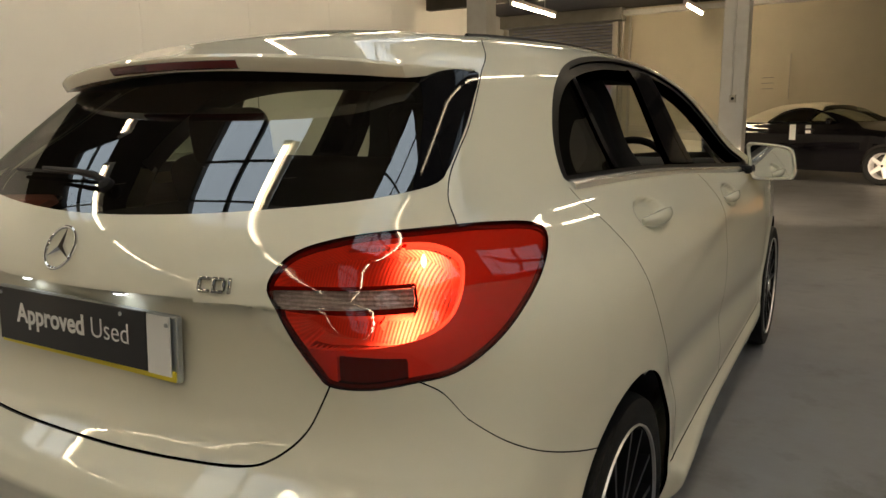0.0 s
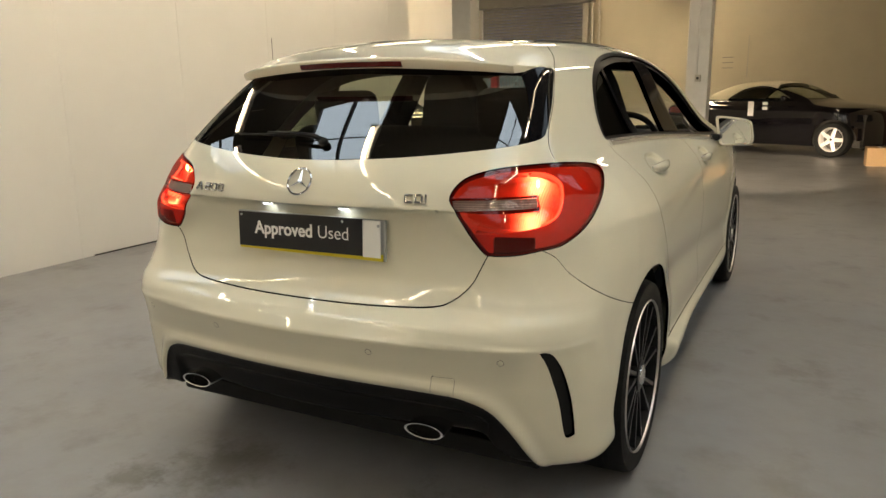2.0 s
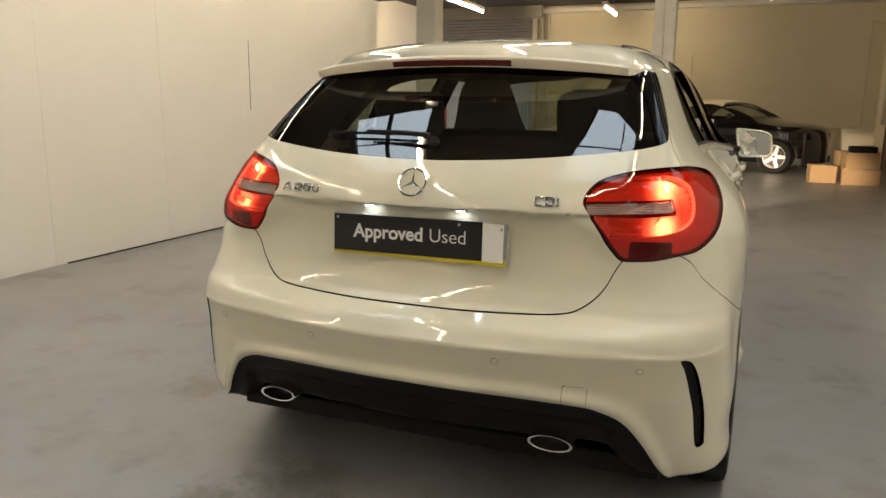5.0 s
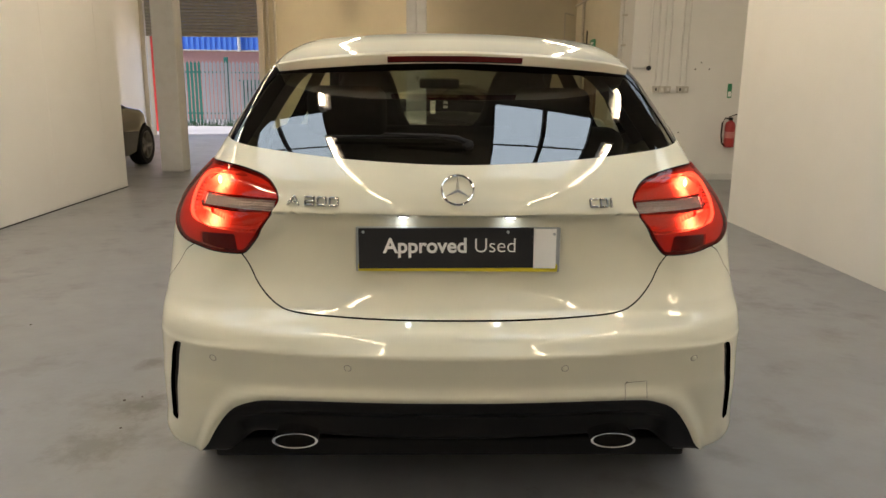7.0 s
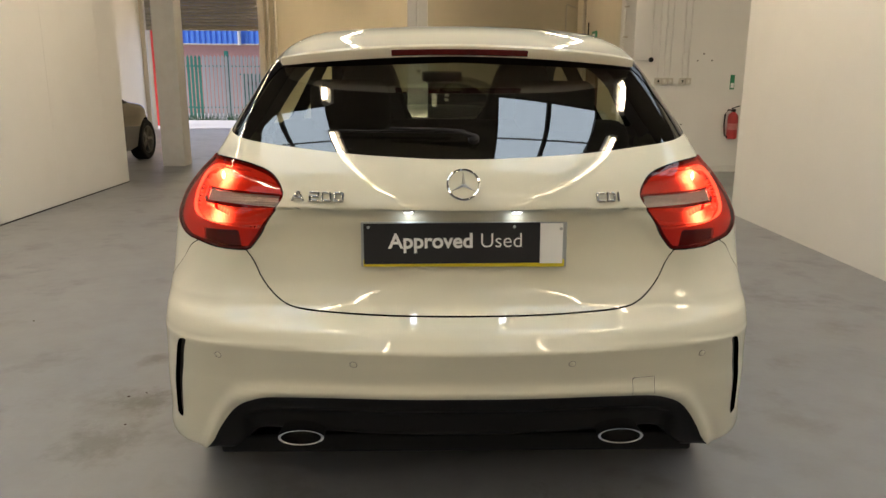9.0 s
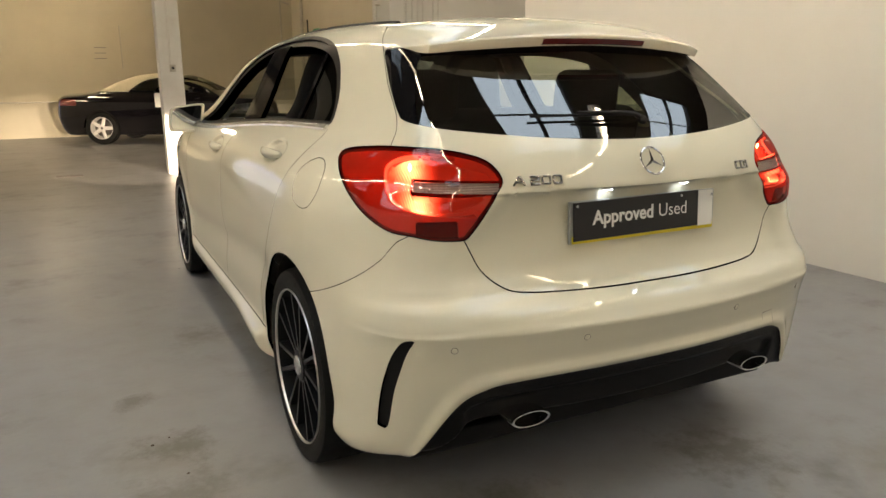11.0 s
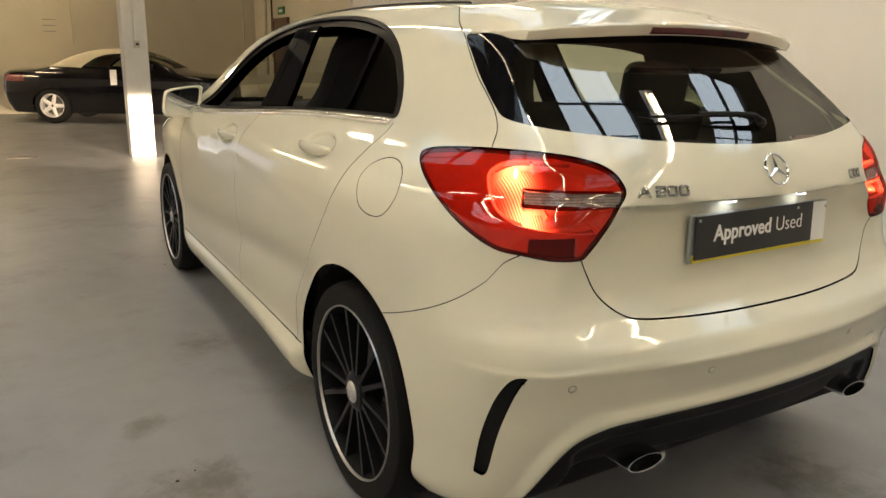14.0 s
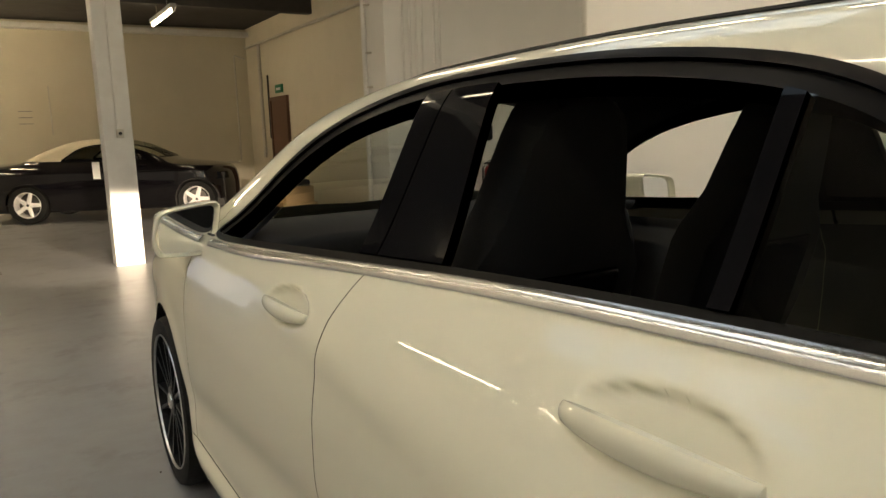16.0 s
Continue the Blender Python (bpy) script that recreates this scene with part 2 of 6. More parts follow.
def floor_material():
    """Grey-blue floor paint, worn, with tyre dirt, old stains and two dark patches under the tail."""
    m = material("grey_floor_paint", (0.250, 0.255, 0.266), 0.3, grain=(1.1, 0.55, (0.196, 0.200, 0.207)), stain=(7.0, 0.35, (0.185, 0.18, 0.17)), bump=0.05, bump_scale=35, spec=0.36)
    n, l = m.node_tree.nodes, m.node_tree.links
    b = n["Principled BSDF"]
    was = b.inputs["Base Color"].links[0].from_socket
    coords = n.new("ShaderNodeTexCoord")
    patch = n.new("ShaderNodeTexNoise")
    patch.inputs["Scale"].default_value, patch.inputs["Detail"].default_value, patch.inputs["Roughness"].default_value = 1.7, 9, 0.65
    ramp = n.new("ShaderNodeValToRGB")
    ramp.color_ramp.elements[0].position, ramp.color_ramp.elements[1].position = 0.56, 0.70
    mixer = n.new("ShaderNodeMix")
    mixer.data_type = "RGBA"
    mixer.inputs["B"].default_value = (0.13, 0.12, 0.105, 1)
    mul = n.new("ShaderNodeMath")
    mul.operation, mul.inputs[1].default_value = "MULTIPLY", 0.55
    l.new(coords.outputs["Object"], patch.inputs["Vector"])
    l.new(patch.outputs["Fac"], ramp.inputs[0])
    l.new(ramp.outputs[0], mul.inputs[0])
    l.new(mul.outputs[0], mixer.inputs["Factor"])
    l.new(was, mixer.inputs["A"])
    l.new(mixer.outputs["Result"], b.inputs["Base Color"])
    last = mixer.outputs["Result"]
    # scattered dark scuffs, and small specks of dirt
    for scale, lo, hi, share, tone in ((2.3, 0.58, 0.73, 0.55, (0.085, 0.08, 0.07, 1)), (30.0, 0.73, 0.77, 0.8, (0.06, 0.055, 0.05, 1)), (0.9, 0.50, 0.75, 0.35, (0.30, 0.285, 0.25, 1))):
        spots = n.new("ShaderNodeTexNoise")
        spots.inputs["Scale"].default_value, spots.inputs["Detail"].default_value, spots.inputs["Roughness"].default_value = scale, 8, 0.6
        edge = n.new("ShaderNodeMapRange")
        edge.inputs["From Min"].default_value, edge.inputs["From Max"].default_value, edge.inputs["To Max"].default_value = lo, hi, share
        top = n.new("ShaderNodeMix")
        top.data_type = "RGBA"
        top.inputs["B"].default_value = tone
        l.new(coords.outputs["Object"], spots.inputs["Vector"])
        l.new(spots.outputs["Fac"], edge.inputs["Value"])
        l.new(edge.outputs["Result"], top.inputs["Factor"])
        l.new(last, top.inputs["A"])
        last = top.outputs["Result"]
    # old tyre stains with ragged edges, and two mirrored dark patches under the tail
    ragged = n.new("ShaderNodeTexNoise")
    ragged.inputs["Scale"].default_value, ragged.inputs["Detail"].default_value, ragged.inputs["Roughness"].default_value = 9.0, 7, 0.7
    l.new(coords.outputs["Object"], ragged.inputs["Vector"])
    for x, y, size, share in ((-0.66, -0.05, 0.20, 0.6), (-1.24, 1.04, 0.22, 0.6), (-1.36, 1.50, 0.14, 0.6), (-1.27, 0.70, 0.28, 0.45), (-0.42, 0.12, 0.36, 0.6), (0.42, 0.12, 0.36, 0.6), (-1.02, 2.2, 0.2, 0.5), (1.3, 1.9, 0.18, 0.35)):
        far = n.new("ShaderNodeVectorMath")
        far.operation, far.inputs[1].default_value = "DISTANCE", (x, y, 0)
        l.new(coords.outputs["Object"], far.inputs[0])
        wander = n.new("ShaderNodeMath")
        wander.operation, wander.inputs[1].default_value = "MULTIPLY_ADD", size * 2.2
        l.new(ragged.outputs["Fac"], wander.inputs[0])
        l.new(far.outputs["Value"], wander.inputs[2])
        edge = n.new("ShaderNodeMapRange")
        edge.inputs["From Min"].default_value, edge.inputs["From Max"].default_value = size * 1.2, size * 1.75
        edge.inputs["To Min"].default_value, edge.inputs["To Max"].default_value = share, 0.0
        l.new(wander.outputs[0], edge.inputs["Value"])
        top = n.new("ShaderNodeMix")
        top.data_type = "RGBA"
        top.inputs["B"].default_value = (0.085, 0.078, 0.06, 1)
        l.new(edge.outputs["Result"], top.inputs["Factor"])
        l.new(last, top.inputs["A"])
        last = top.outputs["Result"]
    l.new(last, b.inputs["Base Color"])
    rough = n.new("ShaderNodeMapRange")
    rough.inputs["To Min"].default_value, rough.inputs["To Max"].default_value = 0.27, 0.48
    l.new(patch.outputs["Fac"], rough.inputs["Value"])
    l.new(rough.outputs["Result"], b.inputs["Roughness"])
    return m


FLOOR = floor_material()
HIGH_BRAKE = material("dark_red_lens", (0.10, 0.012, 0.012), 0.15, coat=0.5)


# ---- mesh helpers ----
def mesh_of(name, verts, faces, mat, normals=None):
    me = bpy.data.meshes.new(name)
    me.from_pydata([tuple(v) for v in np.asarray(verts, float).tolist()], [], [tuple(f) for f in np.asarray(faces).tolist()] if not isinstance(faces, list) else faces)
    me.materials.append(mat)
    me.update()
    if normals is not None:
        me.shade_smooth()
        me.normals_split_custom_set_from_vertices([tuple(v) for v in np.asarray(normals).tolist()])
    return me


def attach(name, me, parent=None, label="", category="", group="", kind=""):
    ob = new(name, me)
    if parent:
        ob.parent = parent
    return tagged(ob, label, category, group, kind)


def part(name, bm, mat, parent=None, label="", smooth=False, **tags):
    """Links a bmesh as one mesh object under a thing or a part."""
    me = bpy.data.meshes.new(name)
    bm.normal_update()
    bm.to_mesh(me)
    bm.free()
    me.materials.append(mat)
    if smooth:
        me.shade_smooth()
        me.set_sharp_from_angle(angle=radians(38))
    return attach(name, me, parent, label, **tags)


def empty(name, label, category, m=None, group="", kind=""):
    ob = new(name)
    ob.empty_display_size = 0.1
    if m:
        ob.matrix_world = m
    return tagged(ob, label, category, group, kind)


def box(x0, y0, z0, x1, y1, z1, bevel=0.0, segments=2, bm=None):
    """A box between two corners, with rounded edges."""
    own = bmesh.new()
    m = Matrix.LocRotScale(((x0 + x1) / 2, (y0 + y1) / 2, (z0 + z1) / 2), None, (abs(x1 - x0), abs(y1 - y0), abs(z1 - z0)))
    bmesh.ops.create_cube(own, size=1.0, matrix=m)
    if bevel:
        bmesh.ops.bevel(own, geom=list(own.edges), offset=bevel, segments=segments, profile=0.5, affect="EDGES")
    return join(bm, own)


def join(bm, own):
    if bm is None:
        return own
    me = bpy.data.meshes.new("joined")
    own.to_mesh(me)
    own.free()
    bm.from_mesh(me)
    bpy.data.meshes.remove(me)
    return bm


def turned(bm, m):
    bmesh.ops.transform(bm, matrix=m, verts=list(bm.verts))
    return bm


def lathe(profile, steps=48, bm=None):
    """Turns a profile of (radius, height) round z."""
    own = bmesh.new()
    rings = []
    for r, h in profile:
        rings.append([own.verts.new((r * math.cos(2 * math.pi * i / steps), r * math.sin(2 * math.pi * i / steps), h)) for i in range(steps)])
    for a, b in zip(rings, rings[1:]):
        for i in range(steps):
            own.faces.new((a[i], a[(i + 1) % steps], b[(i + 1) % steps], b[i]))
    return join(bm, own)


def tube(points, radius, sides=8, closed=False, bm=None, ends=True):
    """A round bar along points; the radius may differ from point to point."""
    own = bmesh.new()
    pts = [Vector(p) for p in points]
    n = len(pts)
    rings = []
    up = Vector((0.13, 0.21, 0.97))
    for i, p in enumerate(pts):
        ahead = (pts[(i + 1) % n] - pts[i - 1]) if closed else (pts[min(i + 1, n - 1)] - pts[max(i - 1, 0)])
        ahead.normalize()
        if abs(ahead.dot(up)) > 0.95:
            up = Vector((0.9, 0.3, 0.1))
        right = ahead.cross(up).normalized()
        top = right.cross(ahead)
        r = radius[i] if isinstance(radius, (list, tuple)) else radius
        rings.append([own.verts.new(p + r * (math.cos(a) * right + math.sin(a) * top)) for a in (2 * math.pi * k / sides for k in range(sides))])
    for i in range(n if closed else n - 1):
        a, b = rings[i], rings[(i + 1) % n]
        for k in range(sides):
            own.faces.new((a[k], a[(k + 1) % sides], b[(k + 1) % sides], b[k]))
    if ends and not closed:
        own.faces.new(rings[0][::-1])
        own.faces.new(rings[-1])
    bmesh.ops.recalc_face_normals(own, faces=list(own.faces))
    return join(bm, own)


def prism(outline, depth, bm=None, bevel=0.0):
    """A flat outline (x, y) with thickness along z."""
    own = bmesh.new()
    vs = [own.verts.new((x, y, 0)) for x, y in outline]
    face = own.faces.new(vs)
    got = bmesh.ops.extrude_face_region(own, geom=[face])
    bmesh.ops.translate(own, verts=[v for v in got["geom"] if isinstance(v, bmesh.types.BMVert)], vec=(0, 0, depth))
    bmesh.ops.recalc_face_normals(own, faces=list(own.faces))
    if bevel:
        bmesh.ops.bevel(own, geom=list(own.edges), offset=bevel, segments=2, profile=0.5, affect="EDGES")
    return join(bm, own)


def writing(name, words, size, mat, m, parent, bold=0.0, depth=0.001, label=""):
    data = bpy.data.curves.new(name, "FONT")
    data.body, data.size, data.extrude, data.offset = words, size, depth, bold
    data.align_x, data.align_y = "LEFT", "CENTER"
    ob = bpy.data.objects.new(name, data)
    scene.collection.objects.link(ob)
    bpy.context.view_layer.update()
    me = bpy.data.meshes.new_from_object(ob)
    bpy.data.objects.remove(ob)
    me.materials.clear()
    me.materials.append(mat)
    got = attach(name, me, parent, label)
    got.matrix_local = m
    return got


# ---- smooth bodies, cut into panels ----
def curve(points, v):
    """A smooth curve through (position, value) points."""
    p = np.array(points, float)
    x, f = p[:, 0], p[:, 1]
    d = np.diff(f) / np.diff(x)
    m = np.concatenate([[d[0]], np.where(d[:-1] * d[1:] > 0, 2 * d[:-1] * d[1:] / (d[:-1] + d[1:] + 1e-12), 0), [d[-1]]])
    v = np.asarray(v, float)
    i = np.clip(np.searchsorted(x, v) - 1, 0, len(x) - 2)
    h = x[i + 1] - x[i]
    s = (v - x[i]) / h
    inner = (2 * s**3 - 3 * s**2 + 1) * f[i] + (s**3 - 2 * s**2 + s) * h * m[i] + (-2 * s**3 + 3 * s**2) * f[i + 1] + (s**3 - s**2) * h * m[i + 1]
    return np.where(s < 0, f[i] + m[i] * (v - x[i]), np.where(s > 1, f[i + 1] + m[i + 1] * (v - x[i + 1]), inner))


def smax(a, b, k):
    """The larger of two, with a rounding k wide where they meet."""
    h = np.maximum(k - np.abs(a - b), 0) / k
    return np.maximum(a, b) + h * h * k / 4


def step(v):
    return 1 / (1 + np.exp(-np.clip(v, -40, 40)))


HUB_R, HUB_F, HUB_Z = 0.782, 3.49, 0.325
SIDE = [(0.15, 0.79), (0.22, 0.852), (0.35, 0.876), (0.55, 0.884), (0.75, 0.886), (0.87, 0.874), (0.95, 0.846), (1.02, 0.795), (1.07, 0.748), (1.10, 0.728), (1.36, 0.592), (1.48, 0.52)]
REAR = [(0.15, 0.14), (0.30, 0.066), (0.42, 0.040), (0.48, 0.0265), (0.50, 0.0235), (0.53, 0.0165), (0.56, 0.0080), (0.58, 0.0020), (0.598, -0.0045), (0.605, -0.0065), (0.6085, -0.0062), (0.613, -0.0030), (0.625, 0.004), (0.652, 0.022), (0.672, 0.062), (0.70, 0.105), (0.76, 0.135), (0.86, 0.15), (0.93, 0.152),
        (0.947, 0.146), (0.955, 0.098), (0.985, 0.106), (1.02, 0.122), (1.08, 0.165), (1.35, 0.485), (1.50, 0.67)]
ROOF = [(0.2, 1.34), (0.45, 1.395), (0.75, 1.44), (1.1, 1.462), (1.6, 1.474), (2.1, 1.465), (2.55, 1.415), (3.0, 1.25), (3.35, 1.08), (3.7, 0.99), (4.1, 0.90), (4.4, 0.75)]


def half_width(y, z):
    w = curve(SIDE, z)
    high = step((z - 1.06) / 0.03)
    back = np.clip((1.1 - y) / 1.1, 0, 2)
    w = w - 0.07 * back**2 * (1 - high) - 0.05 * np.clip((1.7 - y) / 1.3, 0, 2) ** 2 * high
    w = w - 0.10 * np.clip((y - 2.9) / 1.4, 0, 2) ** 2 - 0.05 * np.clip((y - 2.0) / 1.4, 0, 2) ** 2 * high
    w = w + 0.012 * np.exp(-(((y - 0.75) / 0.32) ** 2)) * np.exp(-(((z - 0.92) / 0.2) ** 2))
    w = w - 0.038 * np.clip((0.62 - y) / 0.3, 0, 1.4) ** 1.5 * step((z - 0.71) / 0.04) * (1 - high)
    w = w + 0.015 * np.exp(-(((z - 0.42) / 0.16) ** 2)) * step((0.60 - y) / 0.06)
    w = w + 0.028 * np.exp(-(((z - 0.265) / 0.06) ** 2)) * step((0.52 - y) / 0.05)
    # the falling line along the doors, and the sill that swells out below them
    fall = 0.885 + 0.115 * (y - 1.954)
    along = step((y - 1.35) / 0.2)
    w = w + 0.010 * (step((z - fall) / 0.014) - 0.5) * along * (1 - step((z - 0.99) / 0.02))
    low = 0.40 + 0.07 * np.clip(3.0 - y, 0, 2)
    w = w - 0.016 * np.exp(-(((z - low - 0.06) / 0.07) ** 2)) * step((y - 1.1) / 0.08) * step((3.1 - y) / 0.08)
    w = w + (0.026 + 0.026 * np.exp(-(((y - 1.2) / 0.4) ** 2))) * step((0.320 - z) / 0.009) * step((z - 0.21) / 0.015) * step((y - 1.185) / 0.012) * step((3.08 - y) / 0.03)
    # finger wells behind the door handles
    for y0, z0 in ((1.165, 0.999), (2.145, 0.950)):
        w = w - 0.022 * step((1 - ((y - y0) / 0.106) ** 2 - ((z - z0) / 0.032) ** 2) / 0.18)
    for hub in (HUB_R, HUB_F):
        r = np.hypot(y - hub, z - HUB_Z)
        w = w + 0.006 * np.exp(-(((r - 0.380) / 0.06) ** 2)) * step((z - 0.22) / 0.03)
    return w


def rear_y(x, z):
    a = np.abs(x)
    recess = step((curve([(0.60, 0.60), (0.78, 0.60), (0.88, 0.515), (0.94, 0.445), (1.2, 0.44)], z) - a) / 0.022)
    flat = curve([(0.15, 0.14), (0.30, 0.066), (0.42, 0.040), (0.48, 0.0265), (0.50, 0.0235), (0.53, 0.0165), (0.56, 0.0080), (0.58, 0.0020), (0.598, -0.0045), (0.605, -0.0065), (0.6085, -0.0062), (0.613, -0.0030), (0.63, 0.006), (0.66, 0.033), (0.70, 0.086), (0.76, 0.114), (0.80, 0.122), (0.85, 0.127), (0.90, 0.124), (0.96, 0.109), (1.02, 0.122), (1.08, 0.165), (1.35, 0.485), (1.50, 0.67)], z)
    p = curve(REAR, z) * recess + flat * (1 - recess)
    bow = curve([(0.2, 0.22), (0.6, 0.22), (0.72, 0.12), (0.9, 0.12), (0.97, 0.22), (1.1, 0.25), (1.4, 0.25)], z)
    # the bumper steps back below a crease, and ends in a rounded lip round the black insert
    lip = curve([(0.0, 0.474), (0.31, 0.469), (0.5, 0.457), (0.555, 0.443), (0.60, 0.420), (0.64, 0.375), (0.69, 0.29), (0.75, 0.15)], a)
    off = (z - lip) / curve([(0.0, 1.0), (0.5, 1.05), (0.58, 1.3), (0.64, 1.9), (0.75, 2.2)], a)
    p = p - 0.016 * np.exp(-(((off - 0.016) / 0.018) ** 2)) * step((0.58 - z) / 0.02)
    p = p + 0.022 * step((0.585 - a) / 0.006) * step((lip - 0.052 - z) / 0.004)
    return p + bow * a * a


def roof_z(x, y):
    return curve(ROOF, y) - 0.10 * x * x


def body(x, y, z):
    """Below nought inside the car's body."""
    a = np.abs(x)
    f = smax(a - half_width(y, z), rear_y(a, z) - y, 0.10 + 0.10 * step((1.0 - z) / 0.1) * (0.25 + 0.75 * step((z - 0.43) / 0.05)))
    f = smax(f, y - (4.28 - 0.22 * a * a - 0.3 * np.clip(z - 0.6, 0, 1) ** 2), 0.3)
    f = smax(f, z - roof_z(a, y), 0.10)
    return smax(f, 0.19 + 0.05 * step((0.35 - y) / 0.05) + 0.09 * step((0.50 - y) / 0.04) * step((0.60 - a) / 0.02) - z, 0.03)



def shell(f, y0, y1, zc, counts, rows, low):
    """Half of the skin of a smooth body (x not below nought), as seen from an axis inside it: points and triangles."""
    back, side, front = counts
    cols = [(y0, -math.cos(a), math.sin(a)) for a in np.linspace(0, math.pi / 2, back)]
    cols += [(y, 0.0, 1.0) for y in (np.linspace(y0, y1, side) if np.isscalar(side) else side)[1:]]
    cols += [(y1, math.sin(a), math.cos(a)) for a in np.linspace(0, math.pi / 2, front)[1:]]
    c = np.array(cols)[:, None, :]
    th = np.radians(np.linspace(low, 90, rows))[None, :]
    way = np.stack([np.cos(th) * c[..., 2], np.cos(th) * c[..., 1], np.sin(th) + 0 * c[..., 0]], -1)
    eye = np.stack([0 * c[..., 0], c[..., 0], 0 * c[..., 0] + zc], -1)
    a, b = np.zeros(way.shape[:2]), np.full(way.shape[:2], 2.5)
    for _ in range(34):
        mid = (a + b) / 2
        p = eye + mid[..., None] * way
        inside = f(p[..., 0], p[..., 1], p[..., 2]) < 0
        a, b = np.where(inside, mid, a), np.where(inside, b, mid)
    p = eye + a[..., None] * way
    p[..., 0] = np.where(np.abs(p[..., 0]) < 1e-5, 0, p[..., 0])
    nc, nr = p.shape[:2]
    i = (np.arange(nc - 1)[:, None] * nr + np.arange(nr - 1)[None, :]).ravel()
    tris = np.concatenate([np.stack([i, i + nr, i + nr + 1], 1), np.stack([i, i + nr + 1, i + 1], 1)])
    return p.reshape(-1, 3), tris


def slope(f, p, e=1.5e-3):
    g = np.stack([f(p[:, 0] + dx, p[:, 1] + dy, p[:, 2] + dz) - f(p[:, 0] - dx, p[:, 1] - dy, p[:, 2] - dz) for dx, dy, dz in ((e, 0, 0), (0, e, 0), (0, 0, e))], 1)
    return g / np.maximum(np.linalg.norm(g, axis=1, keepdims=True), 1e-9)


def ring(points, n=7):
    """A closed smooth outline through points."""
    p = np.array(points, float)
    s = np.linspace(0, 1, n, endpoint=False)[:, None]
    out = []
    for k in range(len(p)):
        a, b, c, d = p[k - 1], p[k], p[(k + 1) % len(p)], p[(k + 2) % len(p)]
        out.append(b + 0.5 * s * (c - a) + s**2 * (a - 2.5 * b + 2 * c - 0.5 * d) + s**3 * (-0.5 * a + 1.5 * b - 1.5 * c + 0.5 * d))
    return np.concatenate(out)


def away(outline, u, v):
    """The distance from a closed outline, below nought inside it."""
    best, inside = np.full(u.shape, 9.0), np.zeros(u.shape, bool)
    for (ax, ay), (bx, by) in zip(outline, np.roll(outline, -1, 0)):
        dx, dy = bx - ax, by - ay
        h = np.clip(((u - ax) * dx + (v - ay) * dy) / (dx * dx + dy * dy + 1e-12), 0, 1)
        best = np.minimum(best, np.hypot(u - ax - h * dx, v - ay - h * dy))
        if dy:
            inside ^= ((ay > v) != (by > v)) & (u < ax + (v - ay) * dx / dy)
    return np.where(inside, -best, best)


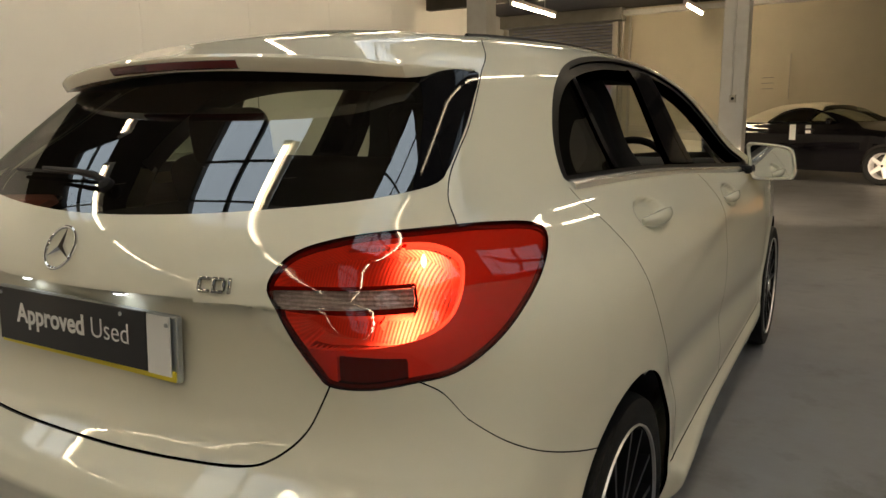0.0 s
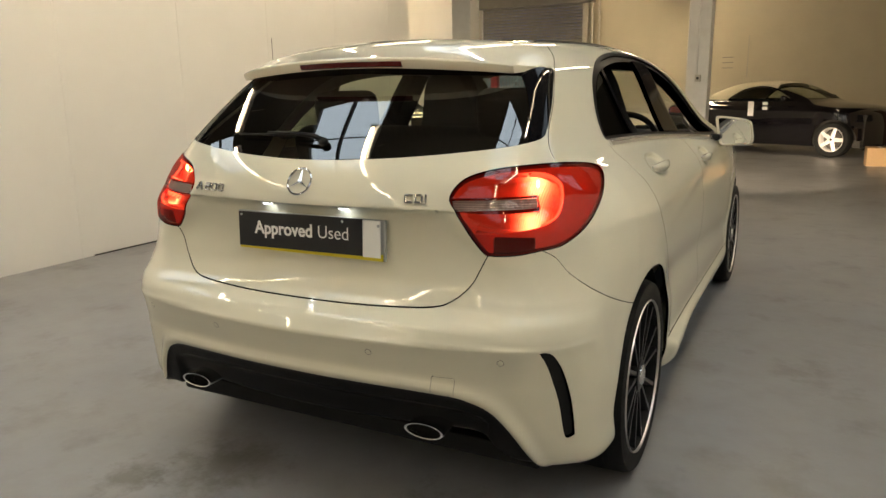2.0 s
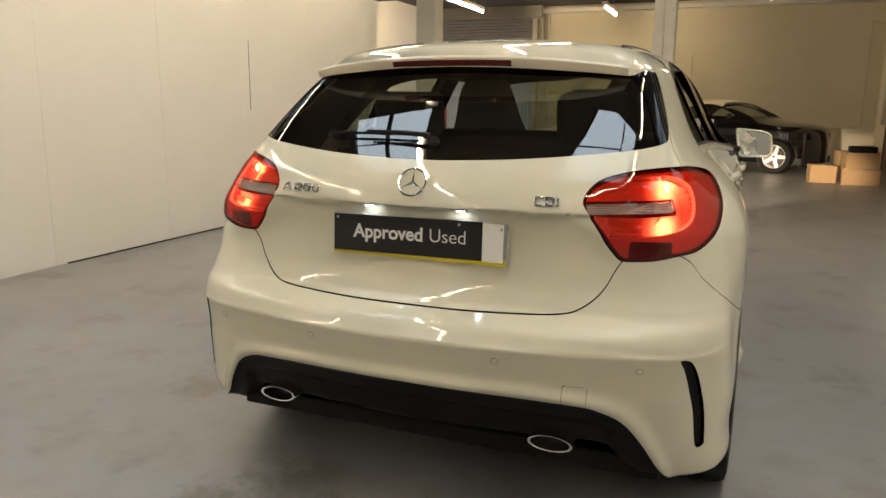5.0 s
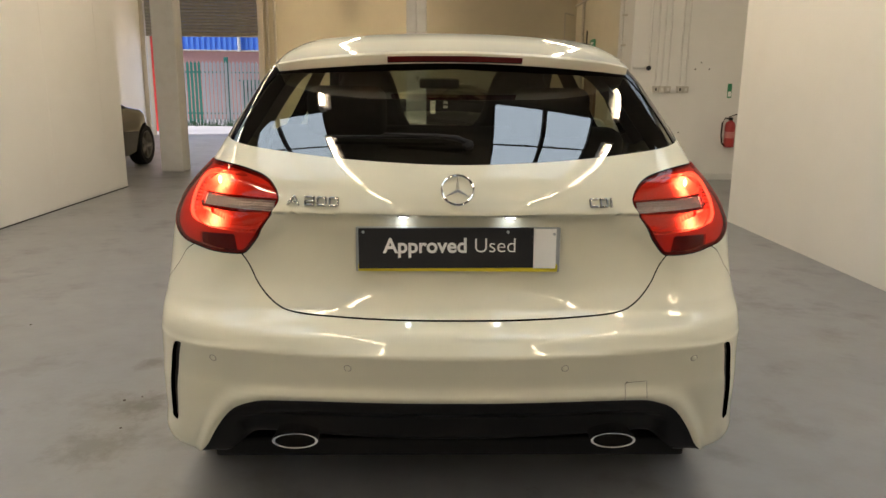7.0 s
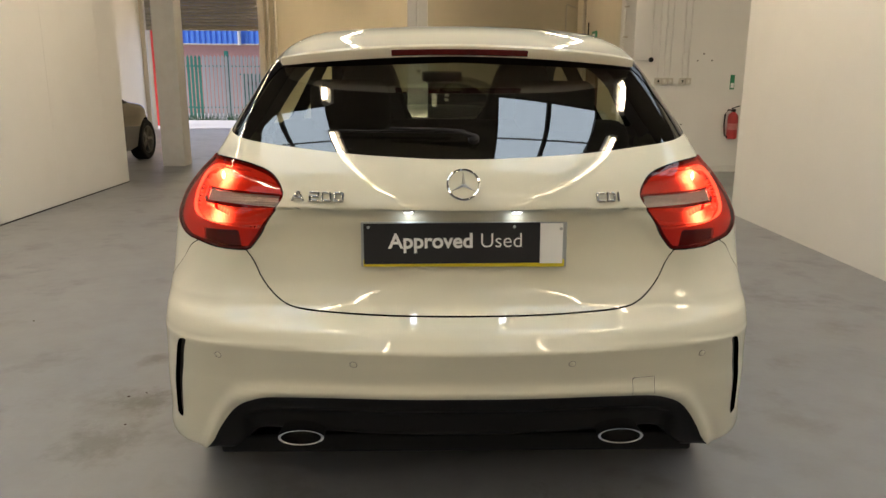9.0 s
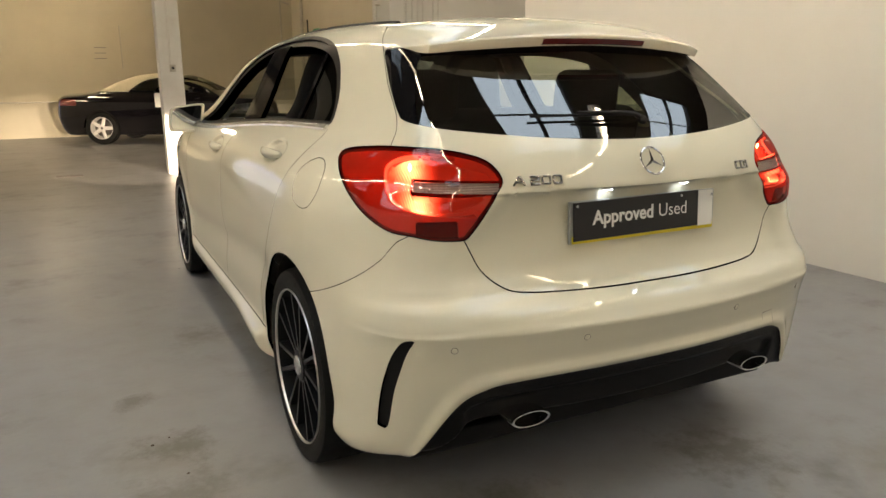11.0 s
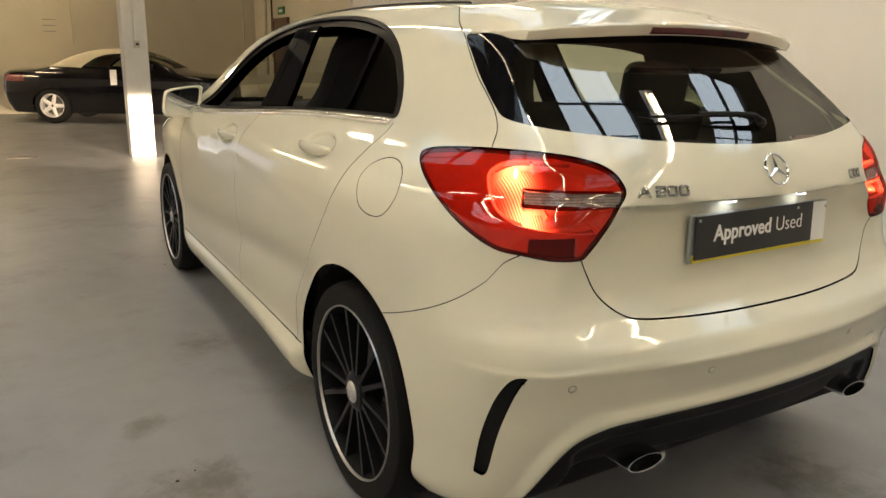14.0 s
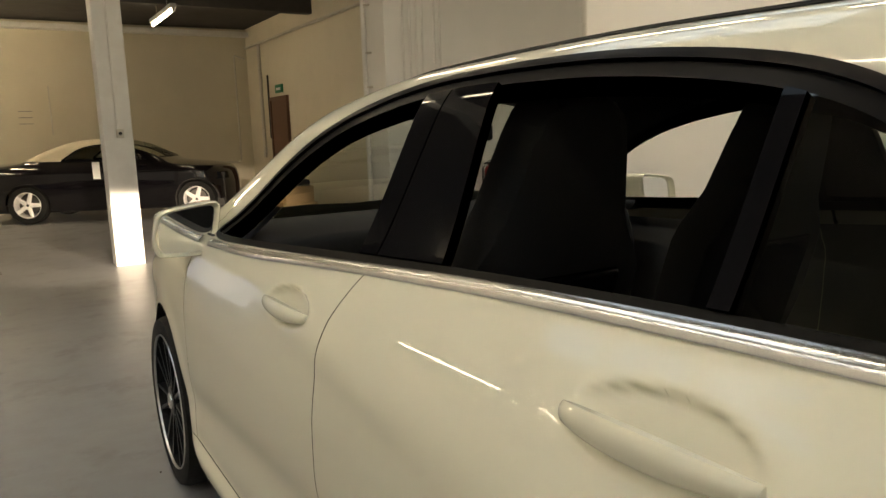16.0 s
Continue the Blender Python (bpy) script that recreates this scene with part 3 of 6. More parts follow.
class Skin:
    """Triangles that can be cut along lines and sorted into panels."""

    def __init__(self, f, verts, tris):
        self.f, self.v, self.t = f, verts, tris

    def cut(self, line, levels=(0.0,), where=None):
        """Cuts the triangles along line(x, y, z) = level."""
        for level in levels:
            v, t = self.v, self.t
            near = np.ones(len(v), bool) if where is None else where(v[:, 0], v[:, 1], v[:, 2])
            d = np.full(len(v), 9.0)
            d[near] = line(v[near, 0], v[near, 1], v[near, 2]) - level
            d[np.abs(d) < 1e-5] = 1e-5
            pos = d[t] > 0
            mixed = (pos.any(1) & ~pos.all(1)) & near[t].all(1)
            made, extra, added = {}, [], []

            def middle(a, b):
                key = (a, b) if a < b else (b, a)
                if key not in made:
                    s = d[a] / (d[a] - d[b])
                    made[key] = len(v) + len(extra)
                    extra.append(v[a] + s * (v[b] - v[a]))
                return made[key]

            for tri in t[mixed]:
                p = d[tri] > 0
                k = int(np.argmax(p)) if p.sum() == 1 else int(np.argmin(p))
                a, b, c = int(tri[k]), int(tri[(k + 1) % 3]), int(tri[(k + 2) % 3])
                ab, ac = middle(a, b), middle(a, c)
                added += [(a, ab, ac), (ab, b, c), (ab, c, ac)]
            if added:
                fresh = np.array(extra)
                for _ in range(2):
                    off = self.f(fresh[:, 0], fresh[:, 1], fresh[:, 2])
                    fresh = fresh - np.clip(off, -0.004, 0.004)[:, None] * slope(self.f, fresh)
                self.v = np.concatenate([v, fresh])
                self.t = np.concatenate([t[~mixed], np.array(added)])

    def panel(self, pick, sides=(1, -1), push=0.0, rim=0.0, thick=None):
        """The picked triangles, on one or both sides, moved outward by push, with edges that turn in by rim: points, triangles, normals."""
        t = self.t[pick]
        used, t = np.unique(t, return_inverse=True)
        t = t.reshape(-1, 3)
        p = self.v[used]
        n = slope(self.f, p)
        p = p + n * (push if thick is None else thick(p)[:, None])
        count = len(p)
        if rim:
            e = np.sort(np.concatenate([t[:, [0, 1]], t[:, [1, 2]], t[:, [2, 0]]]), 1)
            directed = np.concatenate([t[:, [0, 1]], t[:, [1, 2]], t[:, [2, 0]]])
            key = e[:, 0] * np.int64(count) + e[:, 1]
            _, first, times = np.unique(key, return_index=True, return_counts=True)
            edge = directed[first[times == 1]]
            edge = edge[~((np.abs(self.v[used][edge[:, 0], 0]) < 1e-5) & (np.abs(self.v[used][edge[:, 1], 0]) < 1e-5))]
            k = len(edge)
            a, b = p[edge[:, 0]], p[edge[:, 1]]
            p = np.concatenate([p, a, b, a - rim * n[edge[:, 0]], b - rim * n[edge[:, 1]]])
            flat = np.cross(b - a, -n[edge[:, 0]])
            flat /= np.maximum(np.linalg.norm(flat, axis=1, keepdims=True), 1e-9)
            n = np.concatenate([n, flat, flat, flat, flat])
            i = count + np.arange(k)
            t = np.concatenate([t, np.stack([i + k, i, i + 2 * k], 1), np.stack([i + k, i + 2 * k, i + 3 * k], 1)])
        out = []
        for s in sides:
            q, m = p * (s, 1, 1), n * (s, 1, 1)
            out.append((q, t if s > 0 else t[:, ::-1], m))
        if len(out) == 1:
            return out[0]
        return np.concatenate([out[0][0], out[1][0]]), np.concatenate([out[0][1], out[1][1] + len(p)]), np.concatenate([out[0][2], out[1][2]])


def panel(name, skin, pick, mat, parent, sides=(1, -1), label="", **how):
    p, t, n = skin.panel(pick, sides, **how)
    return attach(name, mesh_of(name, p, t, mat, n), parent, label)


# ---- the hall ----
def wall(name, x0, y0, z0, x1, y1, z1, mat=WALL, label=""):
    return part(name, box(x0, y0, z0, x1, y1, z1), mat, None, label or "plain painted wall", kind="structure", category="wall")


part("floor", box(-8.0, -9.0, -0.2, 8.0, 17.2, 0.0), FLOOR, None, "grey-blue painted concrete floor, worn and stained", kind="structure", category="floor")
wall("wall_partition_1", -3.99, -9.0, 0, -3.87, 7.5, 2.6, label="smooth white partition wall")
wall("wall_partition_2", 2.94, -9.0, 0, 3.06, 5.3, 2.9, label="smooth white partition wall")
wall("wall_south", -8.0, -9.2, 0, 8.0, -9.0, CEIL)
wall("wall_west", -8.0, -9.0, 0, -7.13, 17.1, CEIL)
wall("wall_east", 6.0, -9.0, 0, 6.2, 8.7, CEIL)
wall("wall_return", 2.82, 8.7, 0, 6.2, 8.9, CEIL, label="white wall with conduits and an extinguisher")
wall("wall_pier", 2.82, 8.9, 0, 3.9, 9.3, CEIL)
wall("wall_side", 3.70, 9.3, 0, 3.9, 17.1, CEIL, WALL_CREAM, "cream wall with a brown door")
wall("wall_north_1", -8.0, 17.1, 0, -7.02, 17.3, CEIL, WALL_CREAM)
wall("wall_north_2", -4.2, 17.1, 0, 3.9, 17.3, CEIL, WALL_CREAM, "cream painted wall")
wall("wall_north_3", -7.02, 17.1, 3.45, -4.2, 17.3, CEIL, WALL_CREAM)


def ceiling():
    """Dark boards with openings for the roof lights."""
    xs = sorted({-8.0, 8.0} | {x + d for x, _ in ROOF_LIGHTS for d in (-0.5, 0.5)})
    ys = sorted({-9.2, 17.3} | {y + d for _, y in ROOF_LIGHTS for d in (-1.05, 1.05)})
    bm = bmesh.new()
    for x0, x1 in zip(xs, xs[1:]):
        for y0, y1 in zip(ys, ys[1:]):
            mx, my = (x0 + x1) / 2, (y0 + y1) / 2
            if any(abs(mx - x) < 0.45 and abs(my - y) < 1.0 for x, y in ROOF_LIGHTS):
                continue
            box(x0, y0, CEIL, x1, y1, CEIL + 0.25, bm=bm)
    part("ceiling", bm, CEILING, None, "dark boarded ceiling with roof lights", kind="structure", category="ceiling")


ceiling()
# added cover over the openings, never seen, so that no sky light enters
part("sky_blocker", box(-8.0, -9.2, CEIL + 0.5, 8.0, 17.3, CEIL + 0.6), CEILING, None, "added unseen cover over the roof lights that keeps the sky out", kind="structure", category="roof")
for i, (rx, ry) in enumerate(ROOF_LIGHTS):
    win = empty(f"window_{i + 1}", "roof light with dark glazing bars", "roof light", kind="structure")
    for d in (-0.5, 0.0, 0.5):
        part("glazing_bar", box(rx + d - 0.02, ry - 1.05, CEIL + 0.02, rx + d + 0.02, ry + 1.05, CEIL + 0.06), SEAL, win)
    for d in (-1.05, -0.35, 0.35, 1.05):
        part("glazing_bar", box(rx - 0.5, ry + d - 0.02, CEIL + 0.025, rx + 0.5, ry + d + 0.02, CEIL + 0.055), SEAL, win)


def tube_light(x, y, length, z=3.3, along="y"):
    ob = empty("tube_light", "bare white fluorescent tube light under the ceiling", "ceiling light", pose(x, y, z, 0, 0, 0 if along == "y" else 90), group="ceiling tube lights")
    part("housing", box(-0.05, -length / 2, 0.03, 0.05, length / 2, 0.10, 0.008), STEEL, ob)
    part("lamp_tube", tube([(0, -length / 2 + 0.04, 0), (0, length / 2 - 0.04, 0)], 0.022, 10), TUBE_FAR if y > 10 and x < 1 else TUBE_MID if y > 10 else TUBE if y > -2.7 else TUBE_DIM, ob, "glowing tube", True)
    for e in (-1, 1):
        part("end_cap", box(-0.02, e * length / 2 - 0.03, -0.03, 0.02, e * length / 2 + 0.01, 0.05, 0.004), STEEL, ob)
        part("hanger", box(-0.006, e * length / 4 - 0.006, 0.10, 0.006, e * length / 4 + 0.006, CEIL - z), PIPE, ob)


TUBES = [(-4.75, 13.4, 2.2), (-2.0, 15.2, 1.6), (1.25, 13.5, 1.7)]
TUBES += [(x, y, 1.8) for x in (-3.25, -1.0, 1.48, 3.95) for y in (-6.9, -4.8, -2.65, -0.45, 1.75, 3.95, 6.15)]
for x, y, length in TUBES:
    tube_light(x, y, length)

# columns
for name, x, y, w in (("column_1", -3.87, 9.35, 0.33), ("column_2", -0.215, 9.1, 0.29)):
    part(name, box(x - w / 2, y - w / 2, 0, x + w / 2, y + w / 2, CEIL, 0.012), STEEL, None, "white painted square column", kind="structure", category="column")


# ---- the white hatchback ----
hatchback = empty("hatchback_car", "cream white five-door hatchback with tail lamps lit and windows down", "car")
FLANK = np.concatenate([np.arange(1.0, 1.32, 0.0055), np.arange(1.32, 2.02, 0.016), np.arange(2.02, 2.28, 0.0065), np.linspace(2.28, 3.4, 60)])
skin = Skin(body, *shell(body, 1.0, 3.4, 0.75, (180, FLANK, 24), 245, -58))

DLO = ring([(0.832, 1.105), (0.842, 1.15), (0.91, 1.23), (1.03, 1.32), (1.20, 1.38), (1.50, 1.416), (1.87, 1.420), (2.12, 1.398), (2.40, 1.335), (2.66, 1.225), (2.90, 1.06), (2.88, 1.015), (2.60, 1.022), (1.90, 1.062), (1.37, 1.088), (0.95, 1.10)])
OPENING = DLO - np.stack([0 * DLO[:, 0], 0.017 * step((1.13 - 0.03 * (DLO[:, 0] - 0.9) - DLO[:, 1]) / 0.006)], 1)
LAMP = ring([(0.628, 0.99), (0.643, 0.955), (0.662, 0.925), (0.695, 0.884), (0.732, 0.846), (0.745, 0.838), (0.768, 0.838), (0.84, 0.843), (0.92, 0.854), (1.01, 0.866), (1.12, 0.905), (1.22, 0.95), (1.31, 1.0), (1.345, 1.035), (1.31, 1.053), (1.17, 1.066), (1.04, 1.072), (0.89, 1.070), (0.77, 1.058), (0.68, 1.034)])
GATE = ring([(-0.3, 0.681), (-0.05, 0.681), (0.10, 0.681), (0.25, 0.6815), (0.41, 0.685), (0.55, 0.692), (0.62, 0.709), (0.69, 0.75), (0.735, 0.81), (0.80, 0.93), (0.98, 1.02), (1.06, 1.06), (1.055, 1.11), (1.075, 1.15), (1.12, 1.19), (1.175, 1.235), (1.262, 1.330), (1.33, 1.40), (1.40, 1.6), (-0.3, 1.6)])
PANE = ring([(-0.3, 1.079), (0.165, 1.079), (0.336, 1.083), (0.511, 1.091), (0.712, 1.105), (0.90, 1.121), (1.03, 1.137), (1.072, 1.158), (1.108, 1.186), (1.165, 1.235), (1.215, 1.287), (1.250, 1.324), (1.235, 1.337), (1.08, 1.342), (0.9, 1.352), (-0.3, 1.355)])
SLOT = ring([(0.872, 0.601), (0.922, 0.593), (0.972, 0.54), (1.012, 0.455), (1.034, 0.355), (1.02, 0.343), (0.991, 0.350), (0.960, 0.45), (0.920, 0.535), (0.890, 0.58)])
FLAP = ring([(0.765, 0.945), (0.755, 0.99), (0.70, 1.015), (0.635, 1.012), (0.585, 0.985), (0.565, 0.94), (0.59, 0.89), (0.65, 0.876), (0.72, 0.892)])
WIND = ring([(-0.3, 1.03), (0.3, 1.03), (0.62, 1.05), (0.66, 1.09), (0.56, 1.33), (0.50, 1.37), (0.2, 1.395), (-0.3, 1.395)])
LIT = ring([(0.60, 1.06), (0.80, 1.055), (0.98, 1.055), (1.06, 1.03), (1.055, 0.99), (1.02, 0.95), (0.965, 0.927), (0.90, 0.915), (0.80, 0.902), (0.70, 0.893), (0.60, 0.90)])
DIFF = ring([(-0.3, 0.474), (0.0, 0.474), (0.31, 0.469), (0.50, 0.457), (0.555, 0.443), (0.60, 0.420), (0.64, 0.375), (0.69, 0.29), (0.75, 0.15), (0.3, 0.05), (-0.3, 0.05)])


def seam_back(z):
    """Where the rear door ends, towards the tail."""
    return curve([(0.2, 1.22), (0.45, 1.225), (0.55, 1.19), (0.64, 1.105), (0.72, 1.03), (0.80, 0.955), (0.92, 0.878), (1.02, 0.838), (1.10, 0.822), (1.4, 0.82)], z)


def line_dlo(x, y, z): return away(DLO, y, z)
def line_open(x, y, z): return away(OPENING, y, z) + 0.034
def line_lamp(x, y, z): return away(LAMP, x + y, z)
def line_gate(x, y, z): return np.maximum(away(GATE, x + y, z), y - 0.86)
def line_pane(x, y, z): return away(PANE, x + y, z)
def line_slot(x, y, z): return away(SLOT, x + y, z)
def line_flap(x, y, z): return away(FLAP, y, z)
def line_wind(x, y, z): return away(WIND, x, z)
def line_diff(x, y, z): return away(DIFF, x, z)
def line_bump(x, y, z): return z - curve([(-0.3, 0.868), (0.1, 0.868), (0.20, 0.862), (0.235, 0.84), (0.262, 0.79), (0.32, 0.737), (0.42, 0.688), (0.56, 0.64), (0.9, 0.56)], y)
def line_arch_r(x, y, z): return np.hypot(y - HUB_R, z - HUB_Z) - 0.379
def line_arch_f(x, y, z): return np.hypot(y - HUB_F, z - HUB_Z) - 0.379
def line_door_r(x, y, z): return seam_back(z) - y
def line_door_m(x, y, z): return y - curve([(0.2, 1.955), (0.6, 1.95), (0.85, 1.936), (1.0, 1.92), (1.06, 1.906), (1.5, 1.90)], z)
def line_door_f(x, y, z): return y - curve([(0.2, 3.02), (0.5, 3.06), (0.9, 3.03), (1.1, 2.98), (1.4, 2.95)], z)
def line_sill(x, y, z): return z - 0.338
def line_tow(x, y, z): return np.maximum(np.abs(x - 0.484) - 0.032, np.abs(z - 0.486) - 0.028)
def line_band(x, y, z): return np.maximum(np.abs(z - 0.974 - 0.03 * (x + y - 0.8)) - 0.0145, np.abs(x + y - 0.785) - 0.15)
def line_lit(x, y, z): return away(LIT, x + y, z)
def line_dim(x, y, z): return np.maximum(np.abs(x + y - 0.832) - 0.074, np.abs(z - 0.862) - 0.028)
def line_end(x, y, z): return curve([(1.0, 0.90), (1.126, 0.965), (1.196, 1.01), (1.268, 1.045), (1.336, 1.06), (1.4, 1.07)], z) - x - y


G = 0.0016
skin.cut(lambda x, y, z: z - 0.603, (-0.004, 0.003), lambda x, y, z: (y < 0.5) & (z > 0.5) & (z < 0.7))
skin.cut(lambda x, y, z: z - 0.950, (-0.006, 0.007), lambda x, y, z: (y < 0.3) & (z > 0.9) & (z < 1.0) & (x < 0.66))
skin.cut(line_gate, (-G, G), lambda x, y, z: (y < 1.2))
skin.cut(line_lamp, (-0.007, -0.0015, 0.0015), lambda x, y, z: (x > 0.3) & (y < 0.9) & (z > 0.75) & (z < 1.15))
skin.cut(line_band, (0.0, 0.006), lambda x, y, z: (x > 0.4) & (y < 0.5) & (z > 0.85) & (z < 1.05))
skin.cut(line_lit, (-0.006, 0.0), lambda x, y, z: (x > 0.4) & (y < 0.7) & (z > 0.80) & (z < 1.1))
skin.cut(line_dim, (0.0,), lambda x, y, z: (x > 0.4) & (y < 0.7) & (z > 0.80) & (z < 1.0))
skin.cut(line_pane, (0.0,), lambda x, y, z: (y < 1.0) & (z > 0.98))
skin.cut(line_pane, (-0.035,), lambda x, y, z: (y < 1.0) & (z > 1.2))
skin.cut(line_end, (0.0,), lambda x, y, z: (y < 1.0) & (z > 1.05) & (z < 1.4) & (x > 0.4))
skin.cut(line_bump, (-0.0013, 0.0013), lambda x, y, z: (y < 0.85) & (x > 0.4) & (z < 0.9))
skin.cut(line_diff, (-0.001, 0.001), lambda x, y, z: (y < 0.5) & (z < 0.6))
skin.cut(line_slot, (0.0,), lambda x, y, z: (y < 0.5) & (x > 0.5) & (z < 0.7))
skin.cut(line_tow, (-0.0012, 0.0), lambda x, y, z: (y < 0.3) & (z < 0.6) & (x > 0.3))
skin.cut(line_arch_r, (0.0,), lambda x, y, z: (x > 0.5) & (y < 1.5) & (z < 0.8))
skin.cut(line_arch_f, (0.0,), lambda x, y, z: (x > 0.45) & (y > 2.9) & (z < 0.8))
skin.cut(line_open, (0.0,), lambda x, y, z: (x > 0.4) & (y > 0.7) & (y < 3.1) & (z > 0.97))
skin.cut(line_dlo, (-0.013, 0.0), lambda x, y, z: (x > 0.4) & (y > 0.7) & (y < 3.1) & (z > 0.97))
skin.cut(line_door_r, (-G, G), lambda x, y, z: (x > 0.5) & (y > 0.6) & (y < 1.6) & (z < 1.2))
skin.cut(line_door_m, (-G, G), lambda x, y, z: (x > 0.5) & (y > 1.6) & (y < 2.3) & (z < 1.2))
skin.cut(line_door_f, (-G, G), lambda x, y, z: (x > 0.5) & (y > 2.6) & (y < 3.4) & (z < 1.2))
skin.cut(line_sill, (-G, G), lambda x, y, z: (x > 0.6) & (y > 1.1) & (y < 3.2) & (z < 0.5))
skin.cut(line_flap, (-0.0011, 0.0011), lambda x, y, z: (x > 0.6) & (y < 1.0) & (z > 0.8) & (z < 1.1))
skin.cut(line_wind, (0.0,), lambda x, y, z: (y > 2.2) & (z > 0.95))
skin.cut(lambda x, y, z: y - curve([(1.0, 1.915), (1.42, 1.893)], z), (-0.0025, 0.0025), lambda x, y, z: (x > 0.4) & (y > 1.5) & (y < 2.3) & (z > 1.0))
skin.cut(lambda x, y, z: y - curve([(1.0, 1.67), (1.4, 1.75)], z) , (0.0,), lambda x, y, z: (x > 0.4) & (y > 1.5) & (y < 2.3) & (z > 1.0))
skin.cut(lambda x, y, z: y - 1.985, (0.0,), lambda x, y, z: (x > 0.4) & (y > 1.5) & (y < 2.3) & (z > 1.0))
skin.cut(lambda x, y, z: np.abs(y - 1.17) - 0.014, (0.0,), lambda x, y, z: (x > 0.4) & (y > 1.0) & (y < 1.4) & (z > 1.0))

mid = skin.v[skin.t].mean(1)
cx, cy, cz = mid.T
high = cz > 0.95
d_gate, d_lamp, d_dlo = line_gate(cx, cy, cz), line_lamp(cx, cy, cz), line_dlo(cx, cy, cz)
d_open = line_open(cx, cy, cz)
d_bump, d_arch = line_bump(cx, cy, cz), np.minimum(line_arch_r(cx, cy, cz), line_arch_f(cx, cy, cz))
left = np.ones(len(mid), bool)


def take(mask):
    """Picks triangles that no earlier panel has taken."""
    got = mask & left
    left[got] = False
    return got


take((d_arch < 0) & (cx > 0.5))
lens = take((d_lamp < -0.0015) & (cy < 0.8) & (cx > 0.35))
seal = take((np.abs(d_lamp) <= 0.0015) & (cy < 0.8) & (cx > 0.35))
pane_all = take((line_pane(cx, cy, cz) < 0) & (cy < 1.0) & (cz > 1.0))
gate_gap = take((np.abs(d_gate) <= G) & (cy < 1.2))
gate = take((d_gate < -G) & (cy < 1.0))
diff = take((line_diff(cx, cy, cz) < -0.001) & (cy < 0.5))
diff_gap = take((np.abs(line_diff(cx, cy, cz)) <= 0.001) & (cy < 0.5))
slot = take((line_slot(cx, cy, cz) < 0) & (cy < 0.5) & (cx > 0.5))
tow = take((line_tow(cx, cy, cz) < -0.0012) & (cy < 0.3))
tow_gap = take((line_tow(cx, cy, cz) < 0) & (cy < 0.3))
bump_gap = take((np.abs(d_bump) <= 0.0013) & (cy < 0.62) & (cx > 0.5))
bumper = take((d_bump < 0) & (cy < 0.70))
glazing = take((d_dlo < 0) & (cx > 0.35) & (cy > 0.7) & (cy < 3.1))
wind = take((line_wind(cx, cy, cz) < 0) & (cy > 2.3) & (cz > 1.0))
low_side = (cz < 1.14) & (cx > 0.5)
sill_gap = take((np.abs(line_sill(cx, cy, cz)) <= G) & (cy > 1.18) & (cy < 3.1) & (cx > 0.6))
sill = take((line_sill(cx, cy, cz) < 0) & (cy > 0.8) & (cy < 3.4))
door_gap = take(((np.abs(line_door_r(cx, cy, cz)) <= G) | (np.abs(line_door_m(cx, cy, cz)) <= G) | (np.abs(line_door_f(cx, cy, cz)) <= G)) & low_side & (cy < 3.2) & (cz > 0.338) & (cz < np.where(cy < 1.5, 1.093, 1.14)))
flap_gap = take((np.abs(line_flap(cx, cy, cz)) <= 0.0011) & (cx > 0.6))
flap = take((line_flap(cx, cy, cz) < 0) & (cx > 0.6))
door_r = take((line_door_r(cx, cy, cz) < 0) & (line_door_m(cx, cy, cz) < 0) & low_side)
door_f = take((line_door_m(cx, cy, cz) > 0) & (line_door_f(cx, cy, cz) < 0) & low_side)
fender = take((cy > 2.9) & (cx > 0.62) & (cz < 0.99))
roof = take((cz > 1.30) & (cx < 0.53) & (cy > 0.86))
bonnet = take((cy > 3.0))
quarter = take(left.copy())

